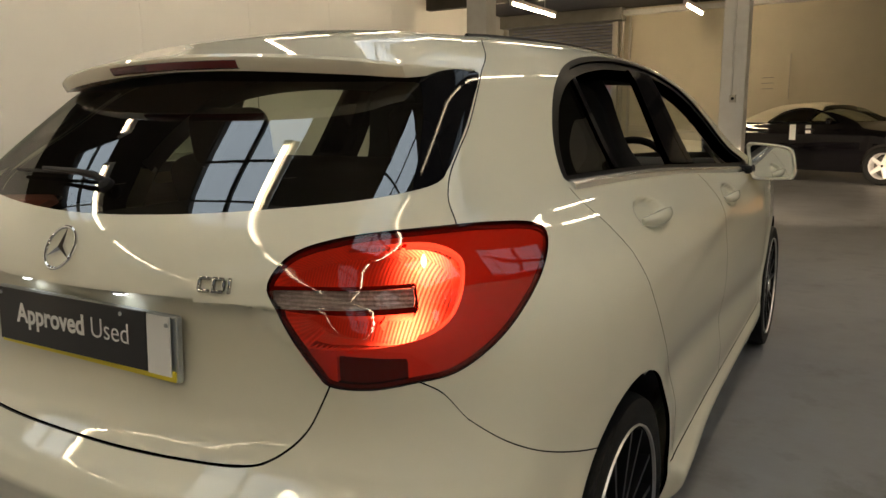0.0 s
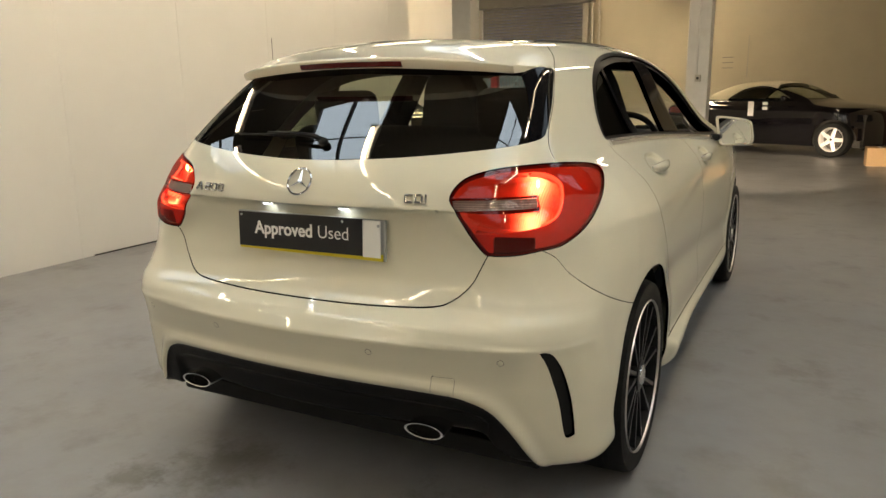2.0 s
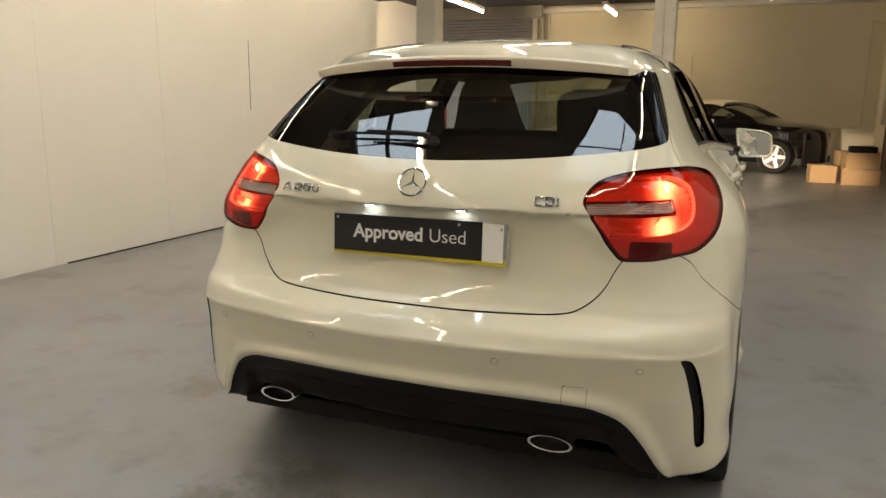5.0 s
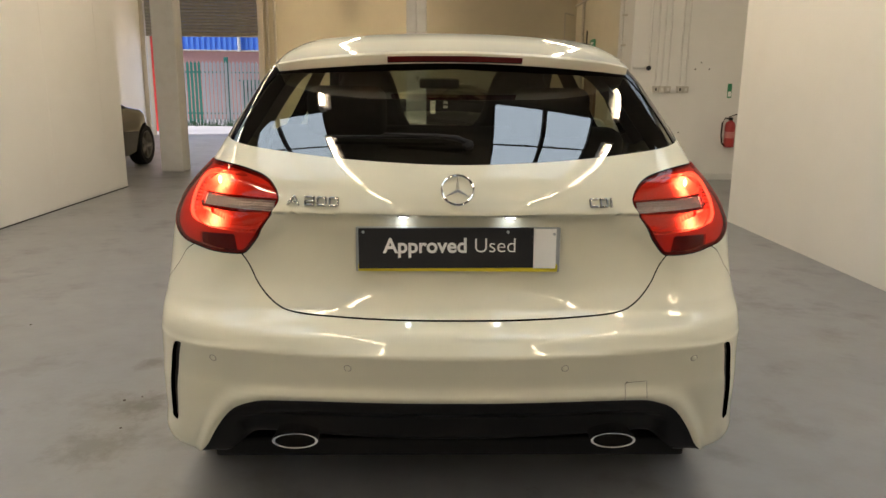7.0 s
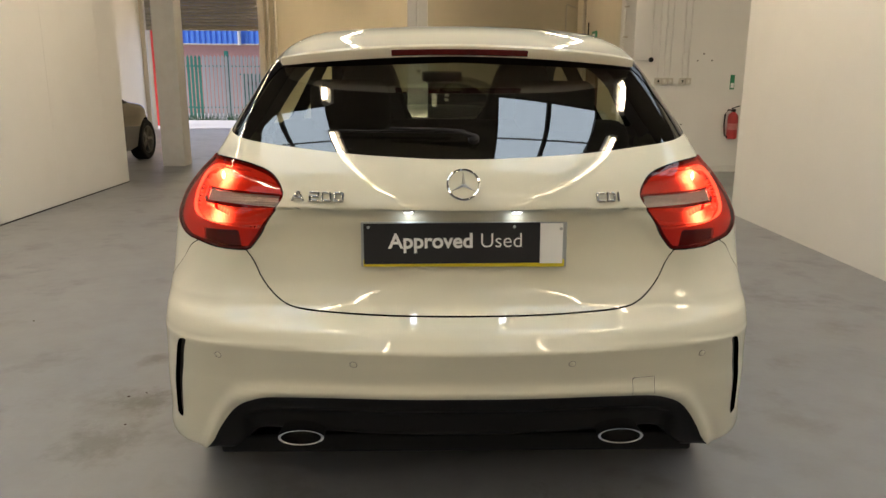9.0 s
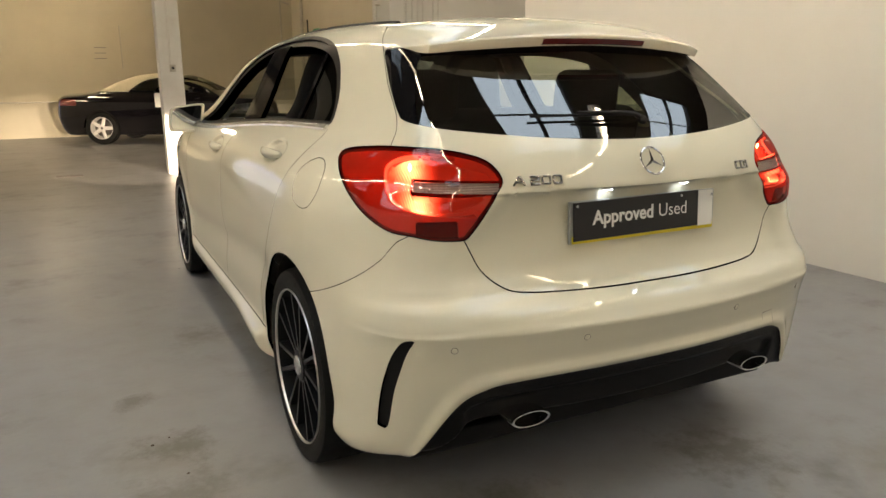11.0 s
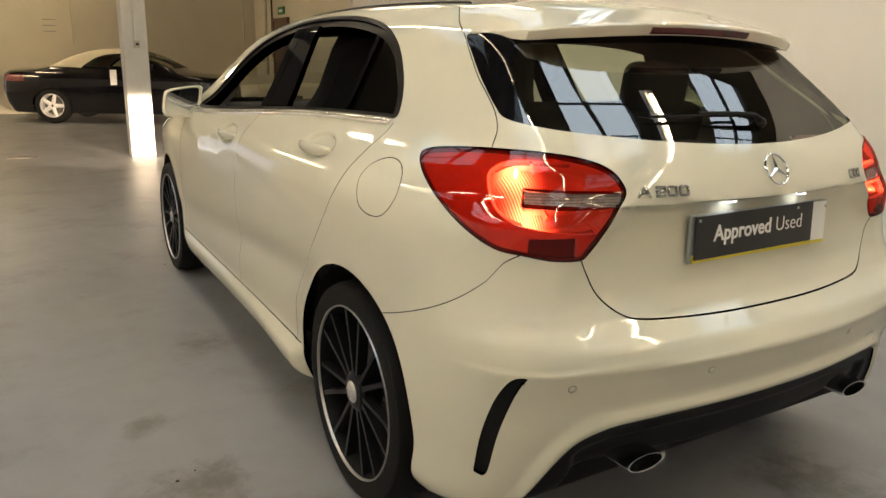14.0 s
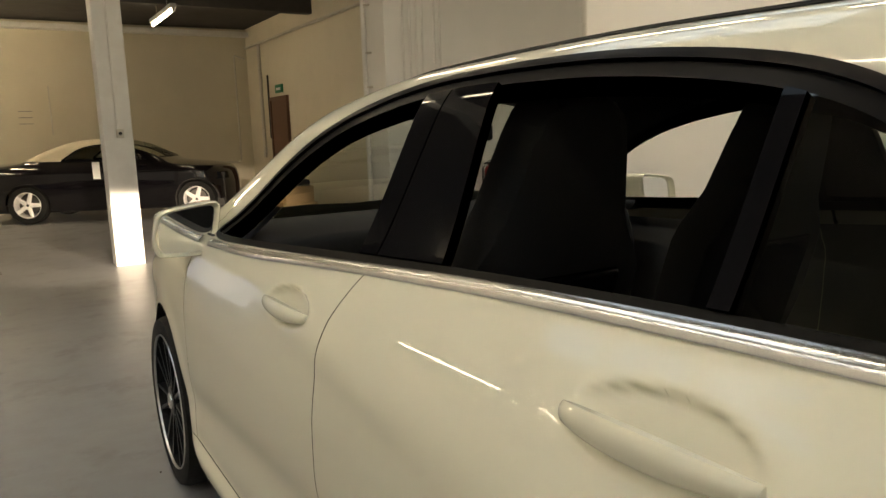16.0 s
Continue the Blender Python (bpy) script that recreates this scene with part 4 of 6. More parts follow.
# panels of the body
tailgate = panel("tailgate", skin, gate, PAINT, hatchback, rim=0.010)
bumper_ob = panel("rear_bumper", skin, bumper, PAINT, hatchback, rim=0.012)
panel("roof", skin, roof, PAINT, hatchback)
panel("bonnet", skin, bonnet, PAINT, hatchback)
for s in (1, -1):
    one = (s,)
    keep = quarter | ((flap | flap_gap) if s > 0 else np.zeros(len(mid), bool))
    panel("quarter_panel", skin, keep, PAINT, hatchback, one, rim=0.010)
    panel("front_wing", skin, fender, PAINT, hatchback, one, rim=0.010)
    rear_door = panel("rear_door", skin, door_r, PAINT, hatchback, one, rim=0.010)
    front_door = panel("front_door", skin, door_f, PAINT, hatchback, one, rim=0.010)
    panel("side_sill", skin, sill, PAINT, hatchback, one, rim=0.010)
    panel("bumper_slot", skin, slot, BLACK_PLASTIC, hatchback, one, push=-0.012, label="black vertical slot in the rear bumper")
    panel("window_frame", skin, glazing & (d_dlo > -0.013) & (d_dlo < 0), FRAME_BLACK, hatchback, one, push=0.001, rim=0.012, label="black window frame")
    panel("window_rubber", skin, glazing & (d_open > 0) & (d_dlo <= -0.013), FRAME_BLACK, hatchback, one, push=-0.007, rim=0.045, label="black rubber window seal")
    inner = glazing & (d_open <= 0)
    f0 = line_door_m(cx, cy, cz)
    pill = inner & (cy > curve([(1.0, 1.67), (1.4, 1.75)], cz)) & (cy < 1.985)
    split = cy - curve([(1.0, 1.915), (1.42, 1.893)], cz)
    panel("door_pillar", skin, pill & (split < -0.0025), BLACK_GLOSS, hatchback, one, push=0.001, rim=0.02, label="gloss black pillar cover between the doors")
    panel("door_pillar", skin, pill & (split > 0.0025), BLACK_GLOSS, hatchback, one, push=0.001, rim=0.02, label="gloss black pillar cover between the doors")
    panel("quarter_divider", skin, inner & (np.abs(cy - 1.17) < 0.014), BLACK_GLOSS, hatchback, one, push=0.001, rim=0.02)
    q = panel("quarter_glass", skin, inner & (cy < 1.156), QUARTER_TINT, hatchback, one, push=-0.004, label="dark tinted fixed quarter glass")
    q.visible_shadow = False
    if s < 0:
        panel("fuel_flap", skin, flap, PAINT, hatchback, one, rim=0.008)
panel("gate_shut_line", skin, gate_gap, SEAL, hatchback, push=-0.009)
panel("insert_shut_line", skin, diff_gap, SEAL, hatchback, push=-0.009)
for s in (1, -1):
    panel("bumper_shut_line", skin, bump_gap, SEAL, hatchback, (s,), push=-0.009)
    panel("sill_shut_line", skin, sill_gap, SEAL, hatchback, (s,), push=-0.009)
    for pick in (cy < 1.5, (cy >= 1.5) & (cy < 2.5), cy >= 2.5):
        panel("door_shut_line", skin, door_gap & pick, SEAL, hatchback, (s,), push=-0.009)
panel("flap_gap", skin, flap_gap, SEAL, hatchback, (-1,), push=-0.006)
panel("towing_cover", skin, tow, PAINT, bumper_ob, (1,), rim=0.004)
panel("towing_gap", skin, tow_gap, SEAL, bumper_ob, (1,), push=-0.003)
panel("bumper_fill", skin, tow | tow_gap, PAINT, bumper_ob, (-1,))
panel("diffuser", skin, diff, INSERT_BLACK, hatchback, push=-0.004, rim=0.02, label="black lower bumper insert")
clear_pane = pane_all & (line_end(cx, cy, cz) > 0)
border = clear_pane & (line_pane(cx, cy, cz) > -0.035) & (cz > 1.27)
rear_pane = panel("rear_window", skin, clear_pane & ~border, TINTED, tailgate, push=-0.003, label="dark tinted rear window")
rear_pane.visible_shadow = False
panel("window_border", skin, border, FRIT, tailgate, push=-0.003, label="black printed border of the rear window")
for s in (1, -1):
    panel("side_deflector", skin, pane_all & (line_end(cx, cy, cz) <= 0), BLACK_GLOSS, tailgate, (s,), push=-0.001, rim=0.004, label="gloss black panel beside the rear window")
front_pane = panel("windscreen", skin, wind, CLEAR, hatchback, push=-0.003)
front_pane.visible_shadow = False

# tail lamps
d_band, d_lit = line_band(cx, cy, cz), line_lit(cx, cy, cz)
for s in (1, -1):
    one = (s,)
    lamp = panel("tail_lamp", skin, lens & ~(d_band < 0), RED_LENS, hatchback, one, push=0.003, rim=0.012, label="glowing red wrap-round tail lamp")
    lamp.visible_shadow = False
    c = panel("reversing_lens", skin, lens & (d_band < 0), CLEAR_LENS, lamp, one, push=0.003, label="clear ribbed reversing light bar")
    c.visible_shadow = False
    d_dim = line_dim(cx, cy, cz)
    edge = lens & (d_lamp > -0.007) & (d_band > 0.006)
    lit = lens & (d_lit < 0) & (d_band > 0.006) & ~edge
    guide = lit & (d_lit > -0.006) & (cx + cy > 0.93)
    panel("reflector", skin, lit, LAMP_GLOW, lamp, one, push=-0.055, rim=-0.047, label="lit red lamp reflector")
    panel("light_guide", skin, guide, LED_SOFT, lamp, one, push=-0.006, rim=0.008, label="glowing light guide")
    for bx, by, bz in BULBS:
        part("bulb", turned(lathe([(0.0005, -0.012), (0.004, -0.006), (0.005, 0), (0.004, 0.006), (0.0005, 0.012)], 14), pose(s * bx, by, bz)), LED, lamp, "bright lit bulb", True)
    panel("bar_reflector", skin, lens & (d_band < 0), LAMP_GREY, lamp, one, push=-0.010, rim=0.02)
    panel("bar_surround", skin, lens & (d_band >= 0) & (d_band <= 0.006), LAMP_DARK, lamp, one, push=-0.006, label="dark red frame of the clear bar")
    side_lens = lens & (d_lit >= 0) & (d_band > 0.006) & ~edge
    panel("lens_edge", skin, edge, LAMP_DARK, lamp, one, push=-0.005, label="dark red edge of the lens")
    panel("lamp_housing", skin, side_lens & (d_dim >= 0), LAMP_SIDE, lamp, one, push=-0.007, rim=0.022)
    panel("rear_fog_reflector", skin, side_lens & (d_dim < 0), LAMP_DARK, lamp, one, push=-0.014)
    panel("lamp_seal", skin, seal, SEAL, lamp, one, push=-0.003, rim=0.012)


def cabin():
    """Dark lining behind the painted panels, grey door trims, seats and dashboard."""
    line = (roof | quarter) & (cz > 0.85) & (cy < 3.2)
    panel("cabin_lining", skin, line, LINING, hatchback, push=-0.022)
    panel("hatch_lining", skin, gate & (cz > 1.0), LINING, hatchback, push=-0.022)
    for s in (1, -1):
        panel("door_trim", skin, (door_r | door_f) & (cz > 0.55), GREY_TRIM, hatchback, (s,), push=-0.085, label="grey inner door trim")
    part("cabin_floor", box(-0.72, 0.45, 0.30, 0.72, 3.3, 0.34), LINING, hatchback)
    part("parcel_shelf", box(-0.56, 0.42, 0.985, 0.56, 0.98, 1.0, 0.006), LINING, hatchback)
    part("front_bulkhead", box(-0.78, 3.25, 0.3, 0.78, 3.3, 1.0), LINING, hatchback)
    part("dashboard", box(-0.70, 2.62, 0.72, 0.70, 3.24, 1.02, 0.06, 4), LINING, hatchback, "dark padded dashboard", True)
    seat = lambda name, x, y, w, label: seat_at(name, x, y, w, label)
    seat("front_seat", -0.36, 2.06, 0.50, "black sports seat with built-in headrest")
    seat("front_seat", 0.36, 2.06, 0.50, "black sports seat with built-in headrest")
    part("rear_bench", box(-0.62, 1.05, 0.34, 0.62, 1.55, 0.66, 0.06, 4), FABRIC, hatchback, "", True)
    part("rear_backrest", turned(box(-0.64, -0.07, 0.0, 0.64, 0.07, 0.60, 0.06, 4), pose(0, 1.08, 0.56, 16, 0, 0)), FABRIC, hatchback, "", True)
    for x in (-0.36, 0.36):
        part("rear_headrest", turned(box(-0.14, -0.05, -0.02, 0.14, 0.05, 0.16, 0.045, 4), pose(x, 0.90, 1.12, 8, 0, 0)), FABRIC, hatchback, "", True)
    bm = tube([(0.185 * math.cos(a), 0.185 * math.sin(a), 0) for a in (i * math.pi / 16 for i in range(32))], 0.016, 10, True)
    join_in = box(-0.17, -0.02, -0.012, 0.17, 0.02, 0.012, 0.008, 2, bm)
    part("steering_wheel", turned(join_in, pose(0.36, 2.52, 0.96, 66, 0, 0)), LINING, hatchback, "", True)
    part("centre_console", box(-0.12, 1.5, 0.34, 0.12, 2.7, 0.68, 0.04, 3), LINING, hatchback, "", True)
    part("inner_mirror", box(-0.12, 2.72, 1.27, 0.12, 2.75, 1.33, 0.014, 3), LINING, hatchback, "", True)


def seat_at(name, x, y, w, label):
    ob = part(name, box(x - w / 2, y - 0.02, 0.40, x + w / 2, y + 0.50, 0.60, 0.07, 5), FABRIC, hatchback, label, True)
    back = bmesh.new()
    outline = [(-0.20, 0), (-0.26, 0.30), (-0.25, 0.50), (-0.175, 0.61), (-0.13, 0.78), (-0.105, 0.845), (-0.06, 0.87), (0.06, 0.87), (0.105, 0.845), (0.13, 0.78), (0.175, 0.61), (0.25, 0.50), (0.26, 0.30), (0.20, 0)]
    prism(outline, 0.13, back, 0.035)
    lean = pose(x, y + 0.04, 0.56, 90 + 17, 0, 0)
    part("backrest", turned(back, lean), FABRIC, ob, "", True)
    part("back_panel", turned(box(-0.17, 0.12, 0.122, 0.17, 0.50, 0.142, 0.012, 3), lean), BLACK_GLOSS, ob, "gloss black seat back panel", True)


cabin()


# wheels
def wheel(side, y):
    """A black multi-spoke alloy wheel with a bright machined edge, on the car's side."""
    tyre = lathe([(0.252, -0.100), (0.292, -0.108), (0.314, -0.102), (0.3235, -0.080), (0.325, -0.04), (0.321, -0.036), (0.325, -0.030), (0.325, 0.03), (0.321, 0.036), (0.325, 0.04), (0.3235, 0.080), (0.314, 0.102), (0.292, 0.108), (0.252, 0.100)], 72)
    m = pose(side * 0.774, y, HUB_Z, 0, 90 * side, 0)
    ob = attach("wheel", None, hatchback)
    ob.matrix_local = m
    part("tyre", tyre, RUBBER, ob, "black low-profile tyre", True)
    part("rim_edge", lathe([(0.2515, 0.098), (0.2525, 0.1045), (0.2560, 0.1060), (0.2575, 0.100)], 72), RIM_CUT, ob, "bright machined rim edge", True)
    part("barrel", lathe([(0.252, -0.095), (0.240, -0.08), (0.234, 0.0), (0.243, 0.07), (0.2503, 0.097)], 56), RIM_BARREL, ob, "", True)
    for k in range(7):
        for off in (-0.19, 0.19):
            a = 2 * math.pi * k / 7 + off
            own = bmesh.new()
            c, s = math.cos(a), math.sin(a)
            lo = math.cos(a + off * 0.2), math.sin(a + off * 0.2)
            for r0, r1, h0, h1, w0, w1 in ((0.045, 0.13, 0.088, 0.090, 0.0105, 0.008), (0.13, 0.2495, 0.090, 0.094, 0.008, 0.0095)):
                vs = []
                for r, h, w in ((r0, h0, w0), (r1, h1, w1)):
                    for dx, dz in ((-w, -0.03), (w, -0.03), (w * 0.7, 0.0), (-w * 0.7, 0.0)):
                        vs.append(own.verts.new((r * c - dx * s, r * s + dx * c, h + dz)))
                for i in range(4):
                    own.faces.new((vs[i], vs[(i + 1) % 4], vs[4 + (i + 1) % 4], vs[4 + i]))
            part("spoke", own, RIM_BLACK, ob)
    part("hub", lathe([(0.064, 0.03), (0.062, 0.082), (0.052, 0.093), (0.034, 0.095)], 36), RIM_BLACK, ob, "", True)
    part("hub_cap", lathe([(0.034, 0.091), (0.033, 0.098), (0.026, 0.102), (0.001, 0.103)], 32), SATIN, ob, "small silver centre cap", True)
    part("brake_disc", lathe([(0.06, 0.0), (0.06, 0.012), (0.155, 0.012), (0.155, -0.01), (0.06, -0.01)], 40), BRAKE, ob)
    return ob


for y in (HUB_R, HUB_F):
    for s in (1, -1):
        wheel(s, y)
        liner = bmesh.new()
        n = 28
        rows = []
        for i in range(n + 1):
            a = math.pi * (i / n * 1.24 - 0.12)
            rows.append([liner.verts.new((s * w, y + 0.378 * math.cos(a), HUB_Z + 0.378 * math.sin(a))) for w in (0.50, 0.70, 0.850)])
        for a, b in zip(rows, rows[1:]):
            for k in range(2):
                liner.faces.new((a[k], a[k + 1], b[k + 1], b[k]))
        wall = [r[0] for r in rows]
        liner.faces.new(wall)
        part("arch_liner", liner, BLACK_PLASTIC, hatchback, "", True)
part("underbody", box(-0.70, 0.25, 0.20, 0.70, 3.95, 0.26, 0.01), BLACK_PLASTIC, hatchback, "dark flat underbody")


# spoiler with the high brake light
def skin_top(x, y):
    """The height of the body's skin over a place of the plan."""
    lo, hi = 0.9, 1.7
    for _ in range(30):
        m = (lo + hi) / 2
        lo, hi = (m, hi) if body(np.array(x), np.array(y), np.array(m)) < 0 else (lo, m)
    return lo


def rear_skin(x, z):
    """The place and outward direction of the tail's skin."""
    lo, hi = -0.3, 0.9
    for _ in range(34):
        m = (lo + hi) / 2
        lo, hi = (lo, m) if body(np.array(x), np.array(m), np.array(z)) < 0 else (m, hi)
    n = slope(body, np.array([[x, hi, z]]))[0]
    return Vector((x, hi, z)), Vector(n)


def side_skin(y, z):
    lo, hi = 0.2, 1.2
    for _ in range(34):
        m = (lo + hi) / 2
        lo, hi = (m, hi) if body(np.array(m), np.array(y), np.array(z)) < 0 else (lo, m)
    return lo


def spoiler():
    """The lip over the rear window, which runs out into the roof at both ends."""
    def lip(x):
        a = min(abs(x), 0.518) / 0.518
        out = max(abs(x) - 0.518, 0) / 0.054
        return 0.382 + 0.073 * a**2 + 0.03 * a**6 + 0.175 * out**0.8, 1.377 - 0.026 * a**2 - 0.014 * out
    loop = []
    for x in np.concatenate([np.linspace(-0.572, -0.518, 14)[:-1], np.linspace(-0.518, 0.518, 61), np.linspace(0.518, 0.572, 14)[1:]]):
        y0, z1 = lip(x)
        out = max(abs(x) - 0.518, 0) / 0.054
        th = (1 - 0.25 * min(1, abs(x) / 0.518) ** 6) * (1 - 0.9 * out)
        start = max(min(0.80, 1.246 - abs(x)), y0 + 0.012)
        lift = max(z1 - skin_top(x, y0 + 0.03 * (1 - out)), -0.004)
        row = []
        for s in (0.0, 0.35, 0.7, 0.93):
            y = start + s * (y0 - start)
            row.append((x, y, skin_top(x, y) + 0.0015 + lift * (s / 0.93) ** 1.8))
        edge = row[-1][2]
        row += [(x, y0 + 0.006 * (1 - 0.8 * out), edge - 0.001), (x, y0, edge - 0.007 * th), (x, y0 + 0.001, edge - 0.014 * th), (x, y0 + 0.014 * th, edge - 0.034 * th), (x, y0 + 0.15 * th, edge - 0.022 * th)]
        loop.append(row)
    bm = bmesh.new()
    rows = [[bm.verts.new(p) for p in row] for row in loop]
    for a, b in zip(rows, rows[1:]):
        for k in range(len(a) - 1):
            bm.faces.new((a[k], a[k + 1], b[k + 1], b[k]))
    bm.faces.new(rows[0])
    bm.faces.new(rows[-1])
    bmesh.ops.recalc_face_normals(bm, faces=list(bm.faces))
    ob = part("roof_spoiler", bm, PAINT, tailgate, "cream white roof spoiler", True)
    strip = bmesh.new()
    rows = []
    for x in np.linspace(-0.192, 0.192, 25):
        a = abs(x) / 0.525
        y0, z1 = 0.385 + 0.075 * a**2, 1.378 - 0.022 * a**2
        rows.append([strip.verts.new((x, y0 - 0.0005, z1 - 0.013)), strip.verts.new((x, y0 - 0.004, z1 - 0.016)), strip.verts.new((x, y0 + 0.003, z1 - 0.029)), strip.verts.new((x, y0 + 0.010, z1 - 0.032))])
    for a, b in zip(rows, rows[1:]):
        for k in range(3):
            strip.faces.new((a[k], a[k + 1], b[k + 1], b[k]))
    part("high_brake_light", strip, HIGH_BRAKE, ob, "dark red high brake light strip", True)


spoiler()


# fittings of the tail
def facing(p, n, up=(0, 0, 1)):
    """A pose at p whose z looks along n and whose y is as upright as can be."""
    z = Vector(n).normalized()
    x = Vector(up).cross(z).normalized()
    return Matrix.Translation(p) @ Matrix((x, z.cross(x), z)).transposed().to_4x4()


def tail_fittings():
    # number plate with the dealer's card over it
    tilt = pose(0.005, 0.134, 0.861, 90 - 3, 0, 0)
    plate = attach("number_plate", None, tailgate, "black dealer card over a yellow number plate")
    plate.matrix_local = tilt
    part("holder", box(-0.270, -0.061, -0.014, 0.270, 0.058, -0.003, 0.003), GALV, plate)
    part("yellow_plate", box(-0.264, -0.060, -0.004, 0.264, -0.040, 0.001, 0.002), YELLOW, plate, "yellow plate edge below the card")
    part("black_card", turned(box(-0.262, -0.050, 0.001, 0.198, 0.057, 0.005, 0.001), pose(0, 0, 0, 0, 0, 0.5)), SIGN_BLACK, plate, "black printed card")
    part("white_strip", box(0.198, -0.050, 0.001, 0.258, 0.056, 0.004, 0.001), SIGN_WHITE, plate)
    for x, y in ((-0.25, 0.045), (0.13, 0.047), (0.252, 0.042)):
        part("plate_screw", turned(lathe([(0.004, 0), (0.004, 0.002), (0.0005, 0.0025)], 12), pose(x, y, 0.005)), GALV, plate)
    writing("sign_text", "Approved", 0.0545, SIGN_WHITE, pose(-0.197, 0.007, 0.0056, 0, 0, 0.5), plate, 0.0013, 0.0004)
    writing("sign_text", "Used", 0.0545, SIGN_WHITE, pose(0.040, 0.009, 0.0056, 0, 0, 0.5), plate, -0.0004, 0.0004)
    # plate lamps under the ledge
    for x in (-0.14, 0.14):
        lamp = part("plate_lamp", box(x - 0.017, 0.124, 0.9465, x + 0.017, 0.150, 0.953, 0.002), SATIN, tailgate)
        part("lamp_glow", box(x - 0.010, 0.126, 0.9445, x + 0.010, 0.140, 0.9465), PLATE_LED, lamp, "lit white plate lamp")
    # round emblem
    p, n = rear_skin(0, 1.018)
    m = facing(p + 0.004 * n, n)
    bm = tube([(0.0405 * math.cos(a), 0.0405 * math.sin(a), 0) for a in (i * math.pi / 24 for i in range(48))], 0.0032, 8, True)
    badge = part("emblem", turned(bm, m), CHROME, tailgate, "round chrome emblem", True)
    bm = bmesh.new()
    for k in range(3):
        a = math.pi / 2 + k * 2 * math.pi / 3
        d, s = Vector((math.cos(a), math.sin(a), 0)), Vector((-math.sin(a), math.cos(a), 0))
        tip, l, r, top = d * 0.039, s * 0.0056 - d * 0.0035, -s * 0.0056 - d * 0.0035, Vector((0, 0, 0.006))
        vs = [bm.verts.new(v) for v in (tip, l, top, r)]
        bm.faces.new((vs[0], vs[1], vs[2]))
        bm.faces.new((vs[0], vs[2], vs[3]))
    part("emblem_centre", turned(bm, m), CHROME, badge)
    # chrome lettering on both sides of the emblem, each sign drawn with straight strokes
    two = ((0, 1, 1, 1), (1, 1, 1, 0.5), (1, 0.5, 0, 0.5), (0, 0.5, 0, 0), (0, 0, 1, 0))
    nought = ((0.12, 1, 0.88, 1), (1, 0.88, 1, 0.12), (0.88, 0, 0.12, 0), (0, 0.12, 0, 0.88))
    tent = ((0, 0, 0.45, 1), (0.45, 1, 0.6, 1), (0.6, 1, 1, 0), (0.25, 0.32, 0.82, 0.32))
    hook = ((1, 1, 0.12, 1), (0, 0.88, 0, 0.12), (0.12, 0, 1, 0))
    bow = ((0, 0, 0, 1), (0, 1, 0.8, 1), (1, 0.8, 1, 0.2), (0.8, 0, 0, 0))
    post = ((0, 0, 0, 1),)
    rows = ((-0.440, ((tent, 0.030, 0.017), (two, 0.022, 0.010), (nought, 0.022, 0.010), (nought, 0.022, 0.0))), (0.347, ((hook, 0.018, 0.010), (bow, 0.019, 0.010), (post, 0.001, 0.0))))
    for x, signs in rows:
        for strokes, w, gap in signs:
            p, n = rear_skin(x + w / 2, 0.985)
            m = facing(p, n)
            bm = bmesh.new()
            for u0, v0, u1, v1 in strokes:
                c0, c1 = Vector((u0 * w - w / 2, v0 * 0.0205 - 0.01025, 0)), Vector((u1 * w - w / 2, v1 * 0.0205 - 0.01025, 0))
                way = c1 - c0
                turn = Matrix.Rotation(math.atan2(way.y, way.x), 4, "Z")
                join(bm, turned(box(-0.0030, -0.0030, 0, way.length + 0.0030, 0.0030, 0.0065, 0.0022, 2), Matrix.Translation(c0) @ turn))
            part("badge_sign", turned(bm, m), SHADED_CHROME, tailgate, "chrome badge sign", True)
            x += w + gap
    # wiper
    q = lambda x, z, lift: (lambda pn: pn[0] + lift * pn[1])(rear_skin(x, z))
    bm = tube([q(0.03, 1.125, 0.012), q(0.0, 1.130, 0.022), q(-0.06, 1.134, 0.024), q(-0.19, 1.138, 0.022)], [0.008, 0.008, 0.006, 0.004], 8)
    arm = part("rear_wiper", bm, BLACK_PLASTIC, tailgate, "black rear wiper arm", True)
    part("wiper_blade", tube([q(x, 1.139 - 0.02 * (x + 0.17) ** 2, 0.010) for x in np.linspace(-0.33, -0.03, 12)], 0.004, 6), RUBBER, arm)
    part("wiper_cap", turned(lathe([(0.015, 0), (0.014, 0.010), (0.008, 0.015), (0.001, 0.016)], 24), facing(q(0.03, 1.123, 0.004), rear_skin(0.03, 1.123)[1])), BLACK_PLASTIC, arm, "", True)
    # parking sensors
    for x in (-0.643, -0.280, 0.280, 0.643):
        p, n = rear_skin(x, 0.572)
        m = facing(p, n)
        sensor = part("parking_sensor", turned(lathe([(0.0082, 0.0012), (0.007, 0.0018), (0.0005, 0.0018)], 20), m), PAINT, bumper_ob, "", True)
        part("sensor_ring", turned(lathe([(0.0100, 0.0), (0.0098, 0.0008), (0.0084, 0.0008), (0.0082, 0.0)], 24), m), SENSOR_RING, sensor)
    # exhaust tips in the insert
    for s in (-1, 1):
        m = pose(s * 0.428, 0.060, 0.350, 90, 0, 0) @ Matrix.Diagonal((1.0, 0.36, 1.0, 1.0))
        tip = part("exhaust_tip", turned(lathe([(0.058, -0.10), (0.062, -0.01), (0.061, 0.002), (0.0535, 0.001), (0.052, -0.02), (0.050, -0.10)], 48), m), CHROME, hatchback, "oval chrome exhaust tip", True)
        part("exhaust_pipe", turned(lathe([(0.051, -0.05), (0.0005, -0.05)], 32), m), SEAL, tip)


